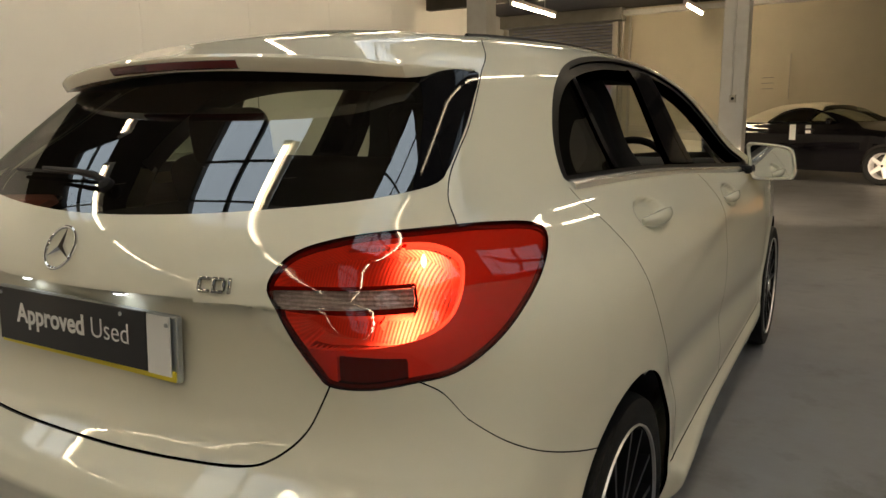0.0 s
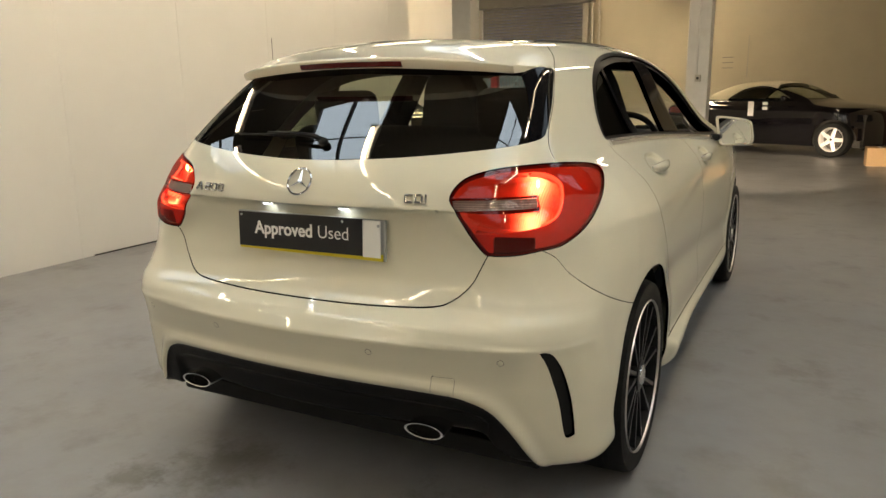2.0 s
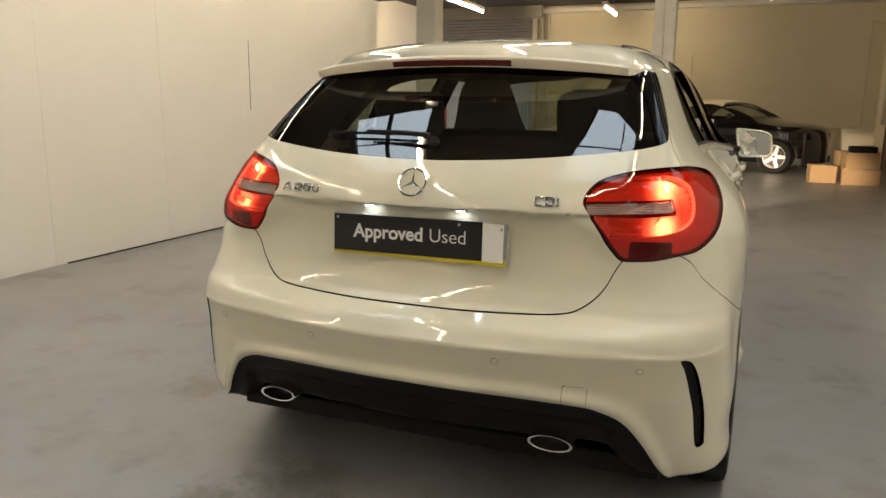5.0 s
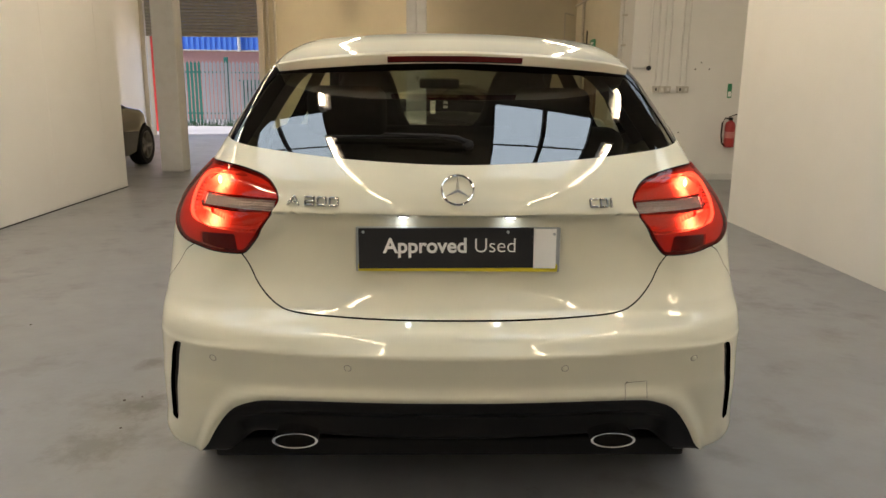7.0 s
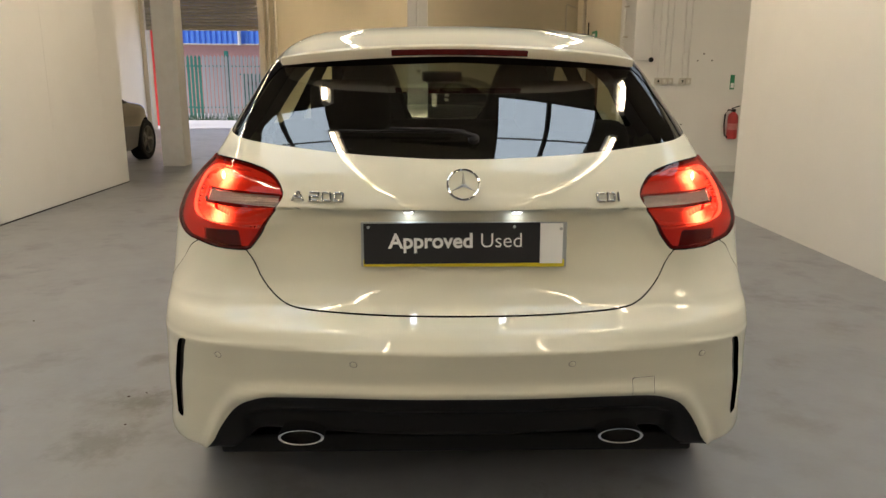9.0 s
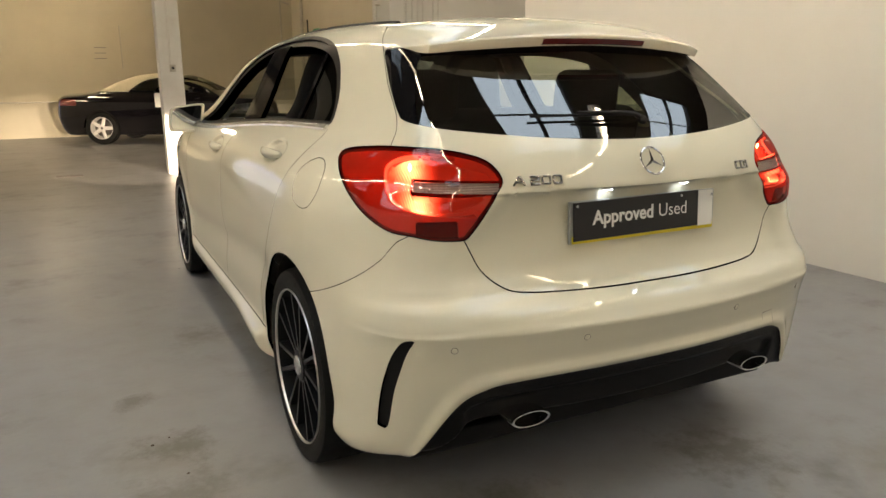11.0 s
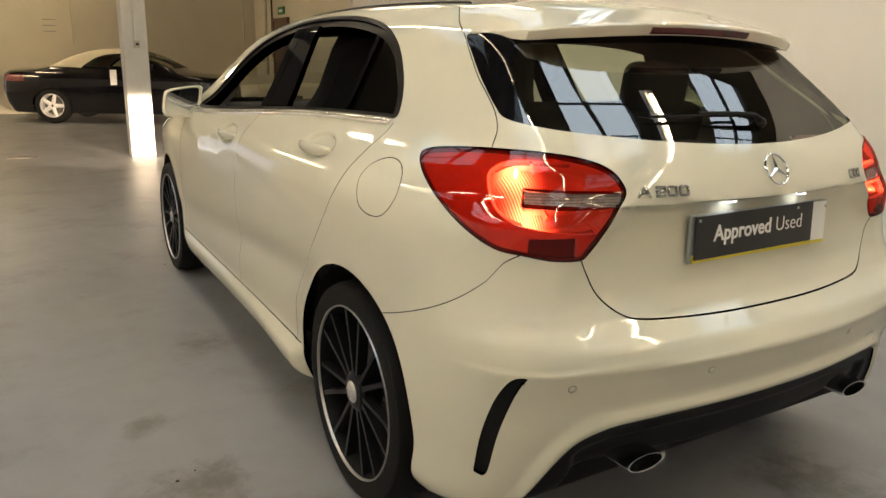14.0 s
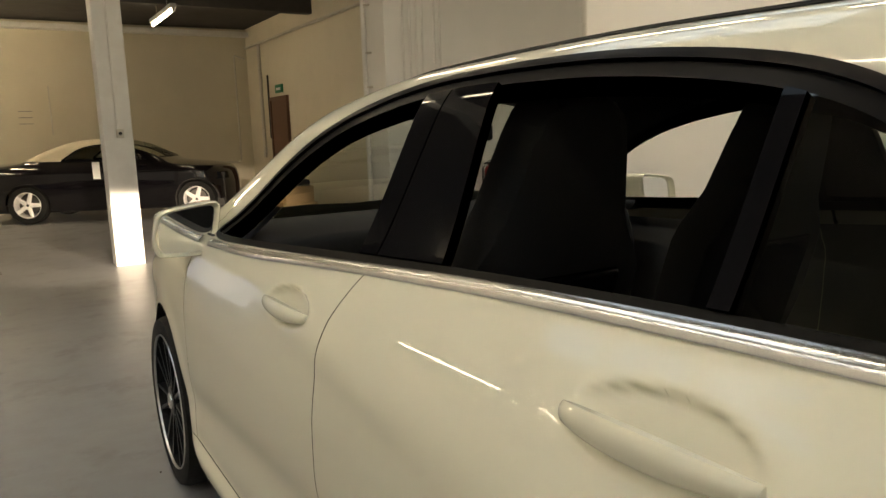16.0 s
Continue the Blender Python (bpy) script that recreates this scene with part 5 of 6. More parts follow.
tail_fittings()


def handle(side, y, z):
    """A painted bow handle that bridges its finger well."""
    bm = bmesh.new()
    rows = []
    for i in range(25):
        s = i / 24
        yy = y + 0.128 * (1 - 2 * s)
        out = math.sin(math.pi * s) ** 0.45
        x0 = side_skin(y + 0.128 if s < 0.5 else y - 0.128, z - 0.01) * (1 - out) + (side_skin(y + 0.13, z - 0.01) * (1 - s) + side_skin(y - 0.13, z - 0.01) * s) * out
        h = 0.010 + 0.011 * out - 0.003 * s
        zc = z + 0.006 * s
        top, base = x0 - 0.004 + 0.024 * out, x0 - 0.012 + 0.010 * out
        rows.append([bm.verts.new((side * px, yy, pz)) for px, pz in ((base, zc + h * 0.8), (top - 0.006, zc + h), (top, zc + h * 0.55), (top + 0.002, zc), (top - 0.001, zc - h * 0.6), (top - 0.008, zc - h), (base, zc - h * 0.8))])
    for a, b in zip(rows, rows[1:]):
        for k in range(7):
            bm.faces.new((a[k], a[(k + 1) % 7], b[(k + 1) % 7], b[k]))
    bm.faces.new(rows[0])
    bm.faces.new(rows[-1][::-1])
    bmesh.ops.recalc_face_normals(bm, faces=list(bm.faces))
    part("door_handle", bm, PAINT, hatchback, "", True)


for s in (1, -1):
    handle(s, 1.165, 0.990)
    handle(s, 2.145, 0.942)


def door_mirror(side, dx=0.0, dy=0.0):
    """A mirror housing that tapers forward, with its glass looking back."""
    rim = [(0.772, 1.112), (0.80, 1.116), (0.90, 1.104), (0.942, 1.090), (0.956, 1.065), (0.966, 1.0), (0.960, 0.972), (0.94, 0.962), (0.83, 0.958), (0.80, 0.964), (0.79, 0.985), (0.770, 1.085)]
    cx0, cz0 = 0.865, 1.035
    shape = ring(rim, 4)
    bm = bmesh.new()
    rows = []
    for y, k in ((2.945, 0.86), (2.930, 0.90), (2.922, 0.97), (2.926, 1.0), (2.95, 1.02), (3.0, 0.97), (3.05, 0.80), (3.085, 0.5), (3.095, 0.15)):
        rows.append([bm.verts.new((side * (cx0 + dx + (x - cx0) * k), dy + y + 0.25 * (0.97 - x) * (1 if y > 2.99 else 0.0), cz0 + (z - cz0) * k)) for x, z in shape])
    for a, b in zip(rows, rows[1:]):
        for i in range(len(a)):
            bm.faces.new((a[i], a[(i + 1) % len(a)], b[(i + 1) % len(a)], b[i]))
    bmesh.ops.recalc_face_normals(bm, faces=list(bm.faces))
    ob = part("door_mirror", bm, PAINT, hatchback, "cream white door mirror housing", True)
    bm = bmesh.new()
    bm.faces.new([bm.verts.new((side * (cx0 + dx + (x - cx0) * 0.875), dy + 2.942 + 0.03 * (0.97 - x), cz0 + (z - cz0) * 0.875)) for x, z in shape])
    part("mirror_glass", bm, MIRROR, ob, "mirror glass")
    part("mirror_foot", box(side * 0.72, dy + 2.90, 0.985, side * (0.80 + dx), dy + 3.0, 1.02, 0.012), BLACK_PLASTIC, ob)


door_mirror(1, 0.05, -0.22)
door_mirror(-1)

# black strips along the roof edges, and the bright strip under the windows
for s in (1, -1):
    pts = [(s * (0.455 - 0.02 * ((y - 1.6) / 0.8) ** 2), y, skin_top(0.455 - 0.02 * ((y - 1.6) / 0.8) ** 2, y)) for y in np.linspace(0.88, 2.5, 24)]
    part("roof_strip", tube(pts, 0.006, 6), BLACK_PLASTIC, hatchback, "black strip along the roof edge", True)
    bm = bmesh.new()
    rows = []
    ys = np.linspace(0.838, 2.90, 60)
    base = curve([(0.83, 1.097), (1.0, 1.094), (1.39, 1.082), (1.9, 1.054), (2.6, 1.008), (2.9, 0.998)], ys)
    fit = np.polyfit(ys, [side_skin(y, z) for y, z in zip(ys, base)], 6)
    for y, zb in zip(ys, base):
        row = []
        for dz, out in ((-0.012, 0.0), (-0.010, 0.005), (-0.004, 0.009), (0.003, 0.010), (0.008, 0.007), (0.011, 0.0)):
            row.append(bm.verts.new((s * (np.polyval(fit, y) - 0.62 * dz + out), y, zb + dz)))
        rows.append(row)
    for a, b in zip(rows, rows[1:]):
        for k in range(5):
            bm.faces.new((a[k], a[k + 1], b[k + 1], b[k]))
    bm.faces.new(rows[0])
    bmesh.ops.recalc_face_normals(bm, faces=list(bm.faces))
    part("window_trim", bm, SATIN, hatchback, "satin aluminium strip under the windows", True)


def headlight(x):
    """The beam of a switched-on headlight, which ends at knee height."""
    data = bpy.data.lights.new("headlight", "SPOT")
    data.energy, data.color, data.spot_size, data.spot_blend, data.shadow_soft_size = 3600, (1.0, 0.80, 0.58), radians(13), 0.5, 0.05
    ob = new("headlight", data)
    ob.matrix_world = look((x, 4.32, 0.66), (x, 4.32 + 10, 0.66 - 10 * math.tan(radians(4.1)))) @ Matrix.Diagonal((3.0, 1.0, 1.0, 1.0))


headlight(-0.6)
headlight(0.6)


# ---- the two dark cars ----
def coupe_body(x, y, z):
    a = np.abs(x)
    side = curve([(0.12, 0.78), (0.25, 0.86), (0.6, 0.885), (0.8, 0.872), (0.90, 0.84), (0.96, 0.78), (1.0, 0.735), (1.35, 0.56), (1.5, 0.48)], z)
    side = side - 0.06 * np.clip((0.9 - y) / 0.9, 0, 2) ** 2 - 0.09 * np.clip((y - 3.4) / 1.1, 0, 2) ** 2
    back = curve([(0.12, 0.10), (0.4, -0.06), (0.6, -0.10), (0.85, -0.07), (0.95, -0.03), (1.1, 0.2), (1.4, 0.6)], z) + 0.20 * a * a
    top = curve([(0.0, 0.985), (0.35, 1.005), (0.75, 1.05), (1.2, 1.24), (1.65, 1.365), (2.05, 1.39), (2.5, 1.33), (2.95, 1.14), (3.25, 1.0), (3.9, 0.92), (4.4, 0.78)], y) - 0.10 * a * a
    f = smax(a - side, back - y, 0.16)
    f = smax(f, y - (4.24 - 0.42 * a * a - 0.6 * np.clip(z - 0.5, 0, 1) ** 2), 0.25)
    f = smax(f, z - top, 0.09)
    return smax(f, 0.18 - z, 0.04)


COUPE_GLASS = ring([(1.46, 1.03), (1.58, 1.13), (1.75, 1.23), (2.0, 1.285), (2.25, 1.28), (2.55, 1.20), (2.80, 1.06), (2.80, 1.01), (2.2, 1.0), (1.6, 1.01)])


def coupe(name, label, m, top_mat, top_label, rim_mat, mirrors=True):
    """A dark two-door car with five-spoke wheels."""
    car = empty(name, label, "car", m)
    sk = Skin(coupe_body, *shell(coupe_body, 1.1, 3.4, 0.7, (50, 70, 36), 80, -58))
    hubs = (0.92, 3.67)
    for hub in hubs:
        sk.cut(lambda x, y, z: np.hypot(y - hub, z - 0.32) - 0.355, (0.0,), lambda x, y, z: (x > 0.5) & (z < 0.8) & (np.abs(y - hub) < 0.6))
    sk.cut(lambda x, y, z: away(COUPE_GLASS, y, z), (-0.03, 0.0), lambda x, y, z: (x > 0.4) & (z > 0.9) & (y > 1.0) & (y < 3.1))
    sk.cut(lambda x, y, z: np.maximum(np.abs(y - 1.5) - 0.95, 1.03 - 0.02 * (y - 1) - z), (0.0,), lambda x, y, z: (z > 0.95))
    sk.cut(lambda x, y, z: np.abs(z - 0.82) - 0.06 + 0.5 * np.clip(0.35 - x, 0, 1), (0.0,), lambda x, y, z: (y < 0.5) & (x > 0.2))
    sk.cut(lambda x, y, z: np.abs(z - 0.70) - 0.06 + 0.4 * np.clip(0.45 - x, 0, 1), (0.0,), lambda x, y, z: (y > 4.0) & (x > 0.2))
    x, y, z = sk.v[sk.t].mean(1).T
    free = np.ones(len(x), bool)

    def grab(mask):
        got = mask & free
        free[got] = False
        return got
    grab((np.minimum(np.hypot(y - 0.92, z - 0.32), np.hypot(y - 3.67, z - 0.32)) < 0.355) & (x > 0.5))
    dg = away(COUPE_GLASS, y, z)
    side_glass = grab((dg < -0.03) & (x > 0.4))
    frame_ = grab((dg < 0) & (x > 0.4))
    top = grab((np.abs(y - 1.5) < 0.95) & (z > 1.03 - 0.02 * (y - 1)))
    screen = grab((y > 2.45) & (y < 3.2) & (z > 1.04) & (x < 0.62))
    lamp = grab((y < 0.45) & (np.abs(z - 0.82) - 0.06 + 0.5 * np.clip(0.35 - x, 0, 1) < 0) & (x > 0.3))
    head = grab((y > 4.0) & (np.abs(z - 0.70) - 0.06 + 0.4 * np.clip(0.45 - x, 0, 1) < 0) & (x > 0.42))
    panel("body", sk, free, DARK_PAINT, car)
    panel("roof", sk, top, top_mat, car, label=top_label, push=0.003)
    panel("windscreen", sk, screen, COUPE_PANE, car)
    for s in (1, -1):
        panel("window_frame", sk, frame_, BLACK_GLOSS, car, (s,), push=0.002)
        panel("side_window", sk, side_glass, COUPE_PANE, car, (s,))
        panel("tail_lamp", sk, lamp, HIGH_BRAKE, car, (s,), push=0.003, label="dark red tail lamp")
        panel("headlamp", sk, head, BLACK_GLOSS, car, (s,), push=0.002)
        if mirrors:
            part("door_mirror", box(s * 0.86, 2.72, 1.0, s * 1.0, 2.82, 1.11, 0.03, 3), DARK_PAINT, car, "", True)
        for hub in hubs:
            w = attach("wheel", None, car)
            w.matrix_local = pose(s * 0.79, hub, 0.32, 0, 90 * s, 0)
            part("tyre", lathe([(0.20, -0.1), (0.30, -0.105), (0.32, -0.08), (0.32, 0.08), (0.30, 0.105), (0.218, 0.098)], 40), RUBBER, w, "", True)
            part("rim", lathe([(0.222, 0.096), (0.214, 0.104), (0.203, 0.085), (0.195, 0.02), (0.195, -0.06)], 40), rim_mat, w, "bright silver rim", True)
            for k in range(5):
                bm = bmesh.new()
                vs = [bm.verts.new(v) for v in ((0.02, -0.042, 0.075), (0.02, 0.042, 0.075), (0.206, 0.030, 0.085), (0.206, -0.030, 0.085), (0.02, 0, 0.092), (0.206, 0, 0.096))]
                for f in ((0, 4, 5, 3), (4, 1, 2, 5)):
                    bm.faces.new([vs[i] for i in f])
                part("spoke", turned(bm, pose(0, 0, 0, 0, 0, 72 * k + 18)), rim_mat, w)
            part("brake_disc", lathe([(0.05, 0.02), (0.16, 0.02)], 30), BRAKE, w)
    part("underbody", box(-0.7, 0.4, 0.18, 0.7, 4.1, 0.3), SEAL, car)
    part("arch_lining", box(-0.6, 0.5, 0.3, 0.6, 4.1, 0.75), SEAL, car)
    return car


COUPE_PANE = glass("coupe_glass", (0.75, 0.78, 0.70), 0.08)
# the far car's upper part, from tail to screen, is matt cream
far_car = coupe("far_black_car", "black two-door car with a cream top by the wall", pose(-1.40, 15.75, 0, 0, 0, -116), CREAM_TOP, "matt cream car top", ALLOY)
part("price_sheet", box(0.886, 2.02, 0.72, 0.890, 2.14, 1.0), SIGN_WHITE, far_car, "white paper sheet on the door")
for z in (0.84, 0.93):
    part("sticker", box(0.886, 2.32, z, 0.889, 2.42, z + 0.06), SIGN_WHITE, far_car)
coupe("parked_car", "black car parked beside the partition wall", pose(-5.49, 6.53, 0), DARK_PAINT, "", DULL_ALLOY, False)


# ---- fittings of the hall ----
# wall boards on the long partition
for i in range(14):
    y0 = -9.0 + 0.35 + 1.2 * i - 0.002
    y1 = min(y0 + 1.197, 7.5)
    if y0 < 7.4:
        attach("wall_board", mesh_of("wall_board", [(-3.866, y0, 0.012), (-3.866, y1, 0.012), (-3.866, y1, 2.6), (-3.866, y0, 2.6), (-3.872, y0, 0.012), (-3.872, y1, 0.012), (-3.872, y1, 2.6), (-3.872, y0, 2.6)],
                                       [(0, 1, 2, 3), (4, 7, 6, 5), (0, 3, 7, 4), (1, 5, 6, 2), (3, 2, 6, 7), (0, 4, 5, 1)], WALL), bpy.data.objects["wall_partition_1"])
# a dark strip for the shaded gap at the wall's foot, a crack between two boards, and old screw holes
part("foot_shade_strip", box(-3.866, 2.25, 0.0, -3.861, 7.49, 0.011), SEAL, bpy.data.objects["wall_partition_1"], "dark strip for the shadow gap along the foot of the wall")
part("crack", box(-3.866, 4.606, 1.15, -3.864, 4.613, 1.85), SEAL, bpy.data.objects["wall_partition_1"], "dark crack between two boards")
for hx, hz in ((3.735, 1.563), (3.937, 1.565), (3.815, 1.656), (3.565, 0.676)):
    part("screw_hole", turned(lathe([(0.012, 0), (0.010, 0.004), (0.001, 0.005)], 12), pose(hx, 8.70, hz, 90, 0, 0)), BRAKE, bpy.data.objects["wall_return"])
part("baseboard", box(2.9, 8.675, 0, 6.0, 8.70, 0.09, 0.004), STEEL, None, "white painted skirting", kind="structure", category="skirting")


def column_box():
    ob = empty("switch_box", "small grey switch box on the white column", "switch", pose(-0.20, 8.93, 1.40))
    part("case", box(-0.035, -0.028, -0.045, 0.035, 0.025, 0.045, 0.006), PIPE, ob)
    part("knob", turned(lathe([(0.018, 0), (0.016, 0.012), (0.001, 0.013)], 16), pose(0, -0.028, 0, 90, 0, 0)), BLACK_PLASTIC, ob)
    part("conduit", tube([(-0.02, 0.012, 0.045), (-0.02, 0.012, 2.28)], 0.011, 8), STEEL, ob)


column_box()


def shutter():
    ob = empty("roller_shutter", "half-raised grey steel roller shutter", "shutter")
    z = 2.49
    slat = None
    while z < 3.42:
        bm = bmesh.new()
        rows = []
        for k in range(7):
            a = math.pi * k / 6
            rows.append([bm.verts.new((x, 17.02 - 0.022 * math.sin(a), z + 0.075 * k / 6)) for x in (-7.0, -4.2)])
        for a, b in zip(rows, rows[1:]):
            bm.faces.new((a[0], a[1], b[1], b[0]))
        part("slat", bm, SHUTTER, ob, "", True)
        z += 0.077
    part("bottom_rail", box(-7.0, 16.98, 2.44, -4.2, 17.04, 2.495, 0.006), SHUTTER, ob)
    part("drum_cover", box(-7.15, 16.75, 3.40, -3.95, 17.1, 3.70, 0.02), SHUTTER, ob)
    part("guide", box(-4.24, 16.96, 0, -4.10, 17.1, 3.45, 0.006), PIPE, ob)
    part("guide", box(-7.13, 16.96, 0, -7.02, 17.1, 3.45, 0.006), PIPE, ob)
    for x in (-4.0, -3.82):
        part("door_frame_pipe", tube([(x, 17.0, 0), (x, 17.0, 3.5)], 0.035, 10), PIPE, ob, "", True)


shutter()
part("door_guard", box(-7.70, 19.1, -0.02, -7.50, 19.3, 2.76, 0.01), RED_PAINT, None, "red painted steel post in the yard", category="post")


def fence():
    ob = empty("palisade_fence", "green and grey steel palisade fence across the yard", "fence")
    me = None
    for i in range(66):
        x = -11.5 + 0.122 * i
        if me is None:
            bm = bmesh.new()
            outline = [(-0.042, 0.05), (0.042, 0.05), (0.042, 1.95), (0.02, 1.98), (0.0, 2.03), (-0.02, 1.98), (-0.042, 1.95)]
            prism([(a, b) for a, b in outline], 0.02, bm)
            turned(bm, pose(0, 0, 0, 90, 0, 0))
            first = part("pale", bm, GALV, ob)
            me = first.data
            green = me.copy()
            green.materials.clear()
            green.materials.append(GREEN_PAINT)
            first.location = (x, 22.3, 0)
        else:
            pale = attach("pale", green if -7.75 < x < -7.3 else me, ob)
            pale.location = (x, 22.3, 0)
    for z in (0.35, 1.65):
        part("rail", box(-11.6, 22.31, z, -3.4, 22.35, z + 0.05), GREEN_PAINT, ob)
    for x in (-9.2, -6.5, -3.8):
        part("post", box(x - 0.06, 22.3, 0, x + 0.06, 22.42, 2.15, 0.01), GREEN_PAINT, ob)


fence()
part("ground", box(-60, 17.1, -0.25, 50, 90, -0.02), TARMAC, None, "pale grey concrete yard", kind="structure", category="ground")


def far_building():
    ob = empty("industrial_building", "brick industrial building with blue cladding above", "building")
    part("brick_wall", box(-22, 26.3, 0, 4, 26.8, 2.55), BRICK, ob, "weathered pinkish brick wall")
    bm = bmesh.new()
    x = -22.0
    while x < 4:
        box(x, 26.26, 2.55, x + 0.10, 26.4, 6.5, bm=bm)
        x += 0.20
    box(-22, 26.3, 2.55, 4, 26.7, 6.5, bm=bm)
    part("cladding", bm, BLUE_CLAD, ob, "blue ribbed metal cladding")
    part("gutter", box(-22, 26.2, 2.50, 4, 26.3, 2.55, 0.01), PIPE, ob)
    part("downpipe", tube([(-7.0, 26.18, 2.5), (-7.0, 26.18, 6.5)], 0.06, 8), STEEL, ob, "white downpipe", True)


far_building()
rnd = random.Random(4)
LEAF = material("leaves", (0.05, 0.11, 0.05), 0.6, grain=(4, 0.5, (0.03, 0.07, 0.03)))
ob = empty("yard_cabinet", "green steel cabinet behind the fence", "cabinet", pose(-5.75, 22.75, -0.02))
part("case", box(-0.36, -0.25, 0, 0.36, 0.25, 1.42, 0.02), GREEN_PAINT, ob)
part("lid", box(-0.40, -0.29, 1.42, 0.40, 0.29, 1.47, 0.012), GREEN_PAINT, ob)
part("vent", box(-0.2, -0.262, 1.1, 0.2, -0.25, 1.2, 0.004), SEAL, ob)
bm = bmesh.new()
for i in range(900):
    x, y = rnd.uniform(-9.5, -4.0), 22.1 + rnd.gauss(0, 0.16)
    h, a = rnd.uniform(0.05, 0.28), rnd.uniform(0, 6.28)
    c = Vector((x, y, -0.02))
    w = Vector((math.cos(a), math.sin(a), 0)) * 0.012
    bm.faces.new([bm.verts.new(v) for v in (c - w, c + w, c + Vector((rnd.uniform(-0.06, 0.06), rnd.uniform(-0.06, 0.06), h)))])
part("weeds", bm, LEAF, None, "dry weeds along the fence foot", kind="stuff", category="weeds")


# wall by the extinguisher
def extinguisher():
    ob = empty("fire_extinguisher", "red fire extinguisher with a black hose hung on the wall", "extinguisher", pose(4.27, 8.60, 0.48))
    part("cylinder", lathe([(0.001, 0.0), (0.06, 0.0), (0.072, 0.012), (0.072, 0.30), (0.06, 0.345), (0.03, 0.37), (0.022, 0.385)], 28), VESSEL_RED, ob, "red cylinder", True)
    part("label_band", lathe([(0.0728, 0.13), (0.0728, 0.22)], 28), LABEL_PINK, ob, "faded printed band")
    part("valve", box(-0.022, -0.03, 0.38, 0.022, 0.03, 0.42, 0.006), BLACK_PLASTIC, ob)
    part("lever", turned(box(-0.012, -0.10, 0.0, 0.012, 0.03, 0.012, 0.003), pose(0, 0, 0.43, -18, 0, 30)), BLACK_PLASTIC, ob)
    part("hose", tube([(-0.02, 0, 0.40), (-0.08, -0.01, 0.41), (-0.125, -0.02, 0.34), (-0.128, -0.02, 0.18), (-0.11, -0.02, 0.06), (-0.07, -0.02, 0.02)], 0.011, 8), RUBBER, ob, "", True)
    part("bracket", box(-0.03, 0.06, 0.20, 0.03, 0.10, 0.30, 0.004), GALV, ob)


extinguisher()
ob = empty("safety_sign", "small green and white safety sign on the wall", "sign", pose(4.25, 8.69, 1.27))
part("sign_panel", box(-0.03, -0.004, -0.10, 0.03, 0.008, 0.10, 0.002), SIGN_GREEN, ob)
part("sign_bar", box(-0.022, -0.006, -0.08, 0.022, -0.0045, -0.01), SIGN_WHITE, ob)
for x, w in ((3.26, 0.26), (3.56, 0.17)):
    ob = empty("socket_box", "grey switch and socket box with conduits on the wall", "socket", pose(x, 8.68, 1.28), group="wall socket boxes")
    for k in range(3 if w > 0.2 else 2):
        xo = -w / 2 + (k + 0.5) * w / (3 if w > 0.2 else 2)
        part("box", box(xo - 0.038, -0.045, -0.045, xo + 0.038, 0.02, 0.045, 0.006), PIPE, ob)
        part("switch", box(xo - 0.012, -0.052, -0.018, xo + 0.012, -0.045, 0.018, 0.003), BLACK_PLASTIC if k == 0 else STEEL, ob)
        part("conduit", tube([(xo, 0.005, 0.045), (xo, 0.005, 2.4)], 0.012, 8), STEEL, ob, "", True)
ob = empty("capped_pipe", "painted pipe stub with a black cap along the wall", "pipe", pose(2.85, 8.66, 1.57))
part("pipe", tube([(-0.02, 0, 0), (0.20, 0, 0)], 0.016, 8), STEEL, ob, "", True)
part("cap", turned(lathe([(0.032, 0), (0.034, 0.02), (0.001, 0.024)], 16), pose(0.20, -0.01, 0, 90, 0, 0)), BLACK_PLASTIC, ob, "", True)
part("riser", tube([(0.21, 0, 0.02), (0.21, 0, 2.1)], 0.014, 8), STEEL, ob, "", True)
ob = empty("rain_pipe", "white vertical pipe with brackets on the pier", "pipe", pose(2.76, 9.14, 0))
part("pipe", tube([(0, 0, 0), (0, 0, CEIL)], 0.032, 12), STEEL, ob, "", True)
for z in (1.9, 2.32, 2.9):
    part("bracket", tube([(-0.02, 0, z), (0.10, -0.1, z)], 0.014, 8), PIPE, ob)

# side wall: brown door, exit sign, pipes
ob = empty("door_1", "brown wooden door in the cream wall", "door", kind="structure")
part("door_leaf", box(3.66, 14.62, 0.01, 3.70, 15.50, 2.06, 0.004), WOOD, ob)
part("door_frame", box(3.64, 14.55, 0, 3.71, 14.62, 2.13), WOOD, ob)
part("door_frame", box(3.64, 15.50, 0, 3.71, 15.57, 2.13), WOOD, ob)
part("door_frame", box(3.64, 14.62, 2.06, 3.71, 15.50, 2.13), WOOD, ob)
part("door_handle", tube([(3.62, 14.70, 1.02), (3.62, 14.80, 1.02)], 0.01, 8), GALV, ob)
ob = empty("exit_sign", "green exit sign over the brown door", "sign", pose(3.67, 15.0, 2.28))
part("sign_panel", box(-0.015, -0.20, -0.08, 0.02, 0.20, 0.08, 0.004), SIGN_GREEN, ob)
part("sign_bar", box(-0.018, -0.12, -0.03, -0.0155, 0.12, 0.02), SIGN_WHITE, ob)
ob = empty("conduit_run", "painted conduits under the ceiling and down the cream walls", "conduit")
part("conduit", tube([(3.64, 9.4, 3.28), (3.64, 16.95, 3.28)], 0.028, 8), PIPE, ob, "", True)
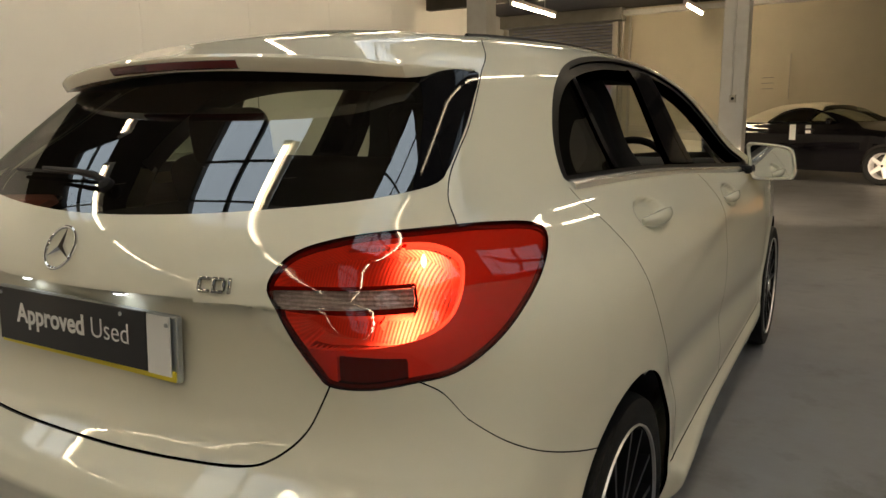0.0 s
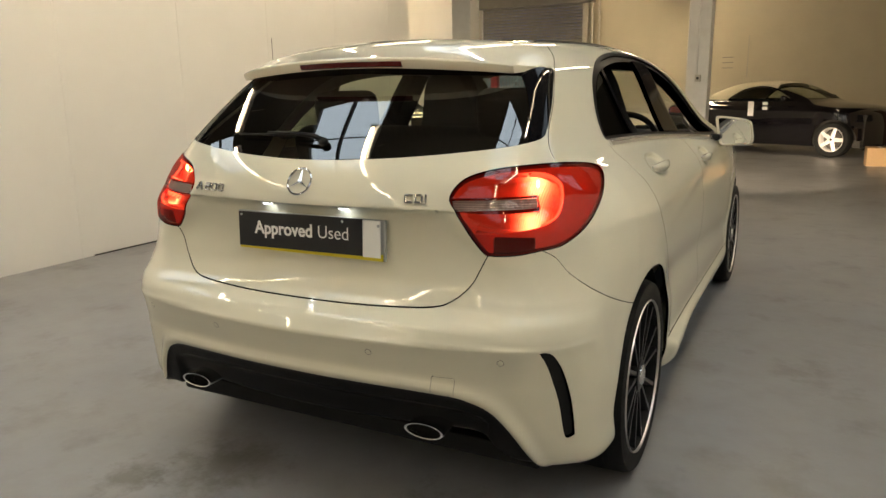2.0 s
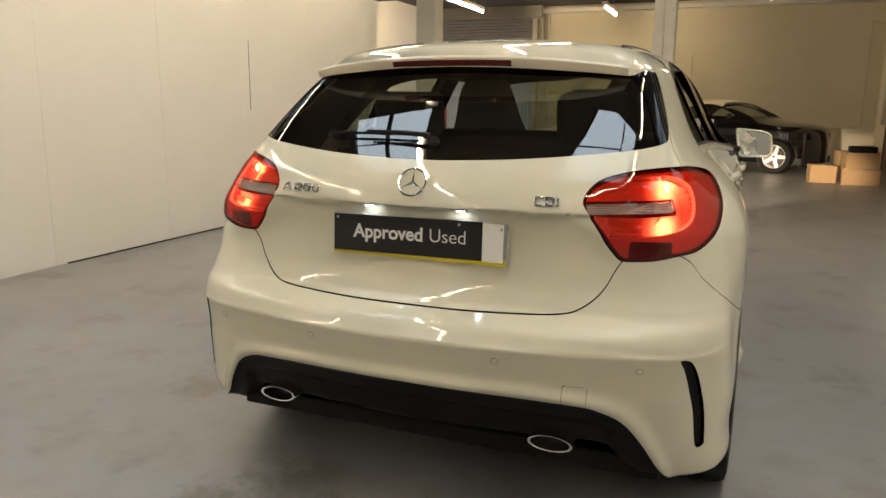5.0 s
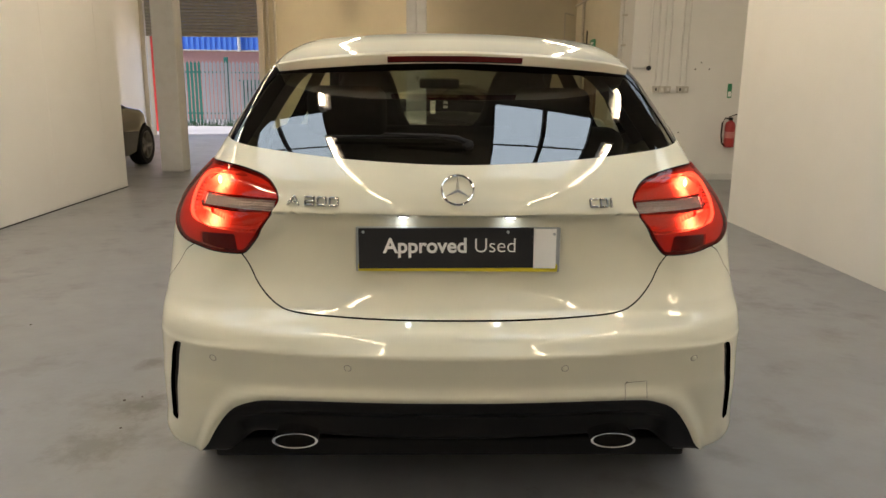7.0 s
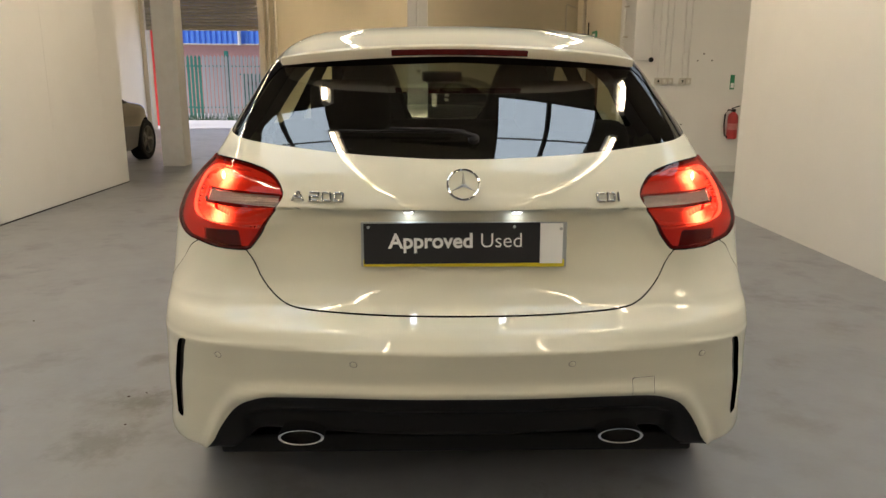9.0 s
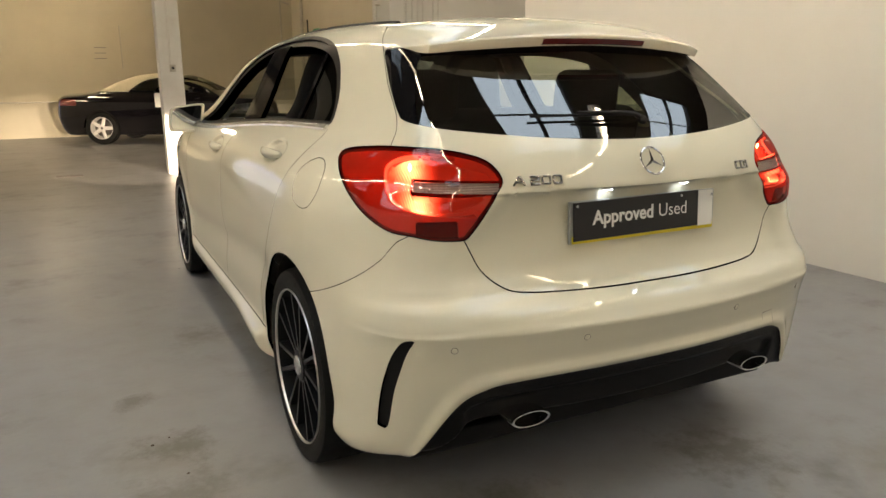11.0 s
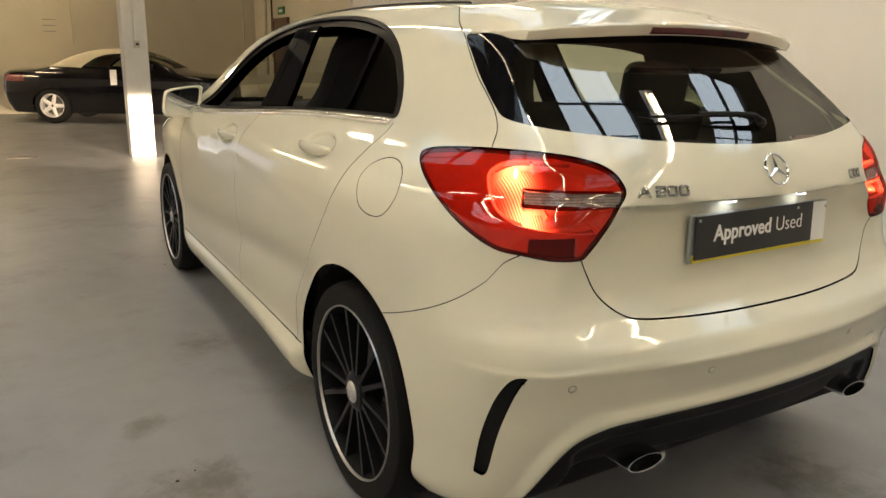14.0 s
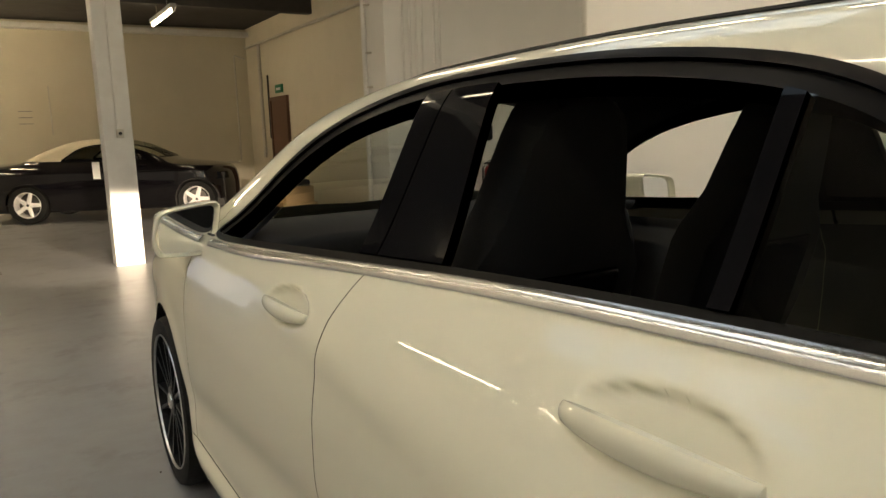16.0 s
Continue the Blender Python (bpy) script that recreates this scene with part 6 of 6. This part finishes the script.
part("conduit", tube([(3.66, 16.1, 0.9), (3.66, 16.1, 3.28)], 0.035, 8), PIPE, ob, "", True)
part("conduit", tube([(3.40, 17.03, 3.12), (3.40, 17.03, 0.86), (3.34, 17.03, 0.80), (-0.9, 17.03, 0.78), (-3.7, 17.03, 0.78)], 0.018, 8), PIPE, ob, "", True)
part("conduit", tube([(3.62, 16.98, 3.05), (3.40, 17.02, 3.12)], 0.02, 8), PIPE, ob)
part("slot_cover", box(3.68, 15.7, 1.3, 3.71, 15.76, 2.6), BLACK_PLASTIC, ob)
part("conduit", tube([(-0.30, 17.03, 1.5), (-0.30, 17.03, 2.45)], 0.012, 8), PIPE, ob)
ob = empty("wall_vent", "three small dark louvre slits in the cream wall", "vent")
for z in (1.72, 1.84, 1.96):
    part("slat", box(-0.86, 17.06, z, -0.62, 17.095, z + 0.012), GREY_TRIM, ob)
part("beam", box(-8.0, 16.85, 3.52, 3.73, 17.1, 3.62, 0.006), STEEL, None, "white steel beam along the wall top", kind="structure", category="beam")
for y in (5.6, 9.4, 13.2):
    part("ceiling_beam", box(-8.0, y - 0.09, 3.45, 6.0, y + 0.09, CEIL - 0.002, 0.006), STEEL if y < 10 else CEILING, None, "steel ceiling beam", kind="structure", category="beam")


def carton(x0, y0, z0, x1, y1, z1, turn=0.0):
    ob = empty("cardboard_box", "closed brown cardboard box", "box", pose((x0 + x1) / 2, (y0 + y1) / 2, z0, 0, 0, turn), group="stacked cardboard boxes")
    w, d, h = (x1 - x0) / 2, (y1 - y0) / 2, z1 - z0
    part("carton", box(-w, -d, 0, w, d, h - 0.004, 0.004), CARD, ob)
    part("flap", box(-w, -d, h - 0.004, w, -0.003, h, 0.001), CARD, ob)
    part("flap", box(-w, 0.003, h - 0.004, w, d, h, 0.001), CARD, ob)
    part("tape", box(-0.03, -d - 0.001, h - 0.001, 0.03, d + 0.001, h + 0.001), PIPE, ob)


carton(2.02, 11.9, 0, 2.42, 12.3, 0.29, 3)
carton(2.5, 11.7, 0, 3.05, 12.2, 0.26, -4)
carton(2.52, 11.75, 0.26, 3.0, 12.2, 0.52, 2)
carton(2.5, 12.5, 0, 3.1, 13.0, 0.5, 6)
ob = empty("tool_case", "dark plastic tool case on the boxes", "case", pose(2.78, 11.97, 0.52))
part("case", box(-0.2, -0.14, 0, 0.2, 0.14, 0.10, 0.02, 3), BLACK_PLASTIC, ob)
part("handle", tube([(-0.06, -0.14, 0.05), (-0.06, -0.18, 0.05), (0.06, -0.18, 0.05), (0.06, -0.14, 0.05)], 0.01, 8), BLACK_PLASTIC, ob)
ob = empty("drain_cover", "dark iron drain cover in the floor", "drain", pose(-1.57, 9.4, 0.0))
part("cover", box(-0.16, -0.09, 0.0, 0.16, 0.09, 0.004, 0.001), BRAKE, ob)


def crumb(x, y, size, turn):
    """A bit of dried dirt on the floor."""
    bm = bmesh.new()
    bmesh.ops.create_icosphere(bm, subdivisions=1, radius=size)
    for v in bm.verts:
        v.co = Vector((v.co.x * rnd.uniform(0.7, 1.4), v.co.y * rnd.uniform(0.6, 1.1), max(v.co.z, -0.2 * size) * 0.55 + 0.11 * size))
    part("dirt_crumb", turned(bm, pose(x, y, 0.0, 0, 0, turn)), DIRT, None, "small dark crumb of dried dirt on the floor", category="dirt", group="crumbs of dirt")


DIRT = material("dried_dirt", (0.05, 0.035, 0.025), 0.9, grain=(200, 0.5, (0.09, 0.06, 0.04)))
for x, y in ((-2.213, 2.045), (-1.323, 1.082), (-1.262, 1.117), (-0.914, 3.603), (-1.235, 0.833)):
    crumb(x, y, rnd.uniform(0.0045, 0.0075), rnd.uniform(0, 180))
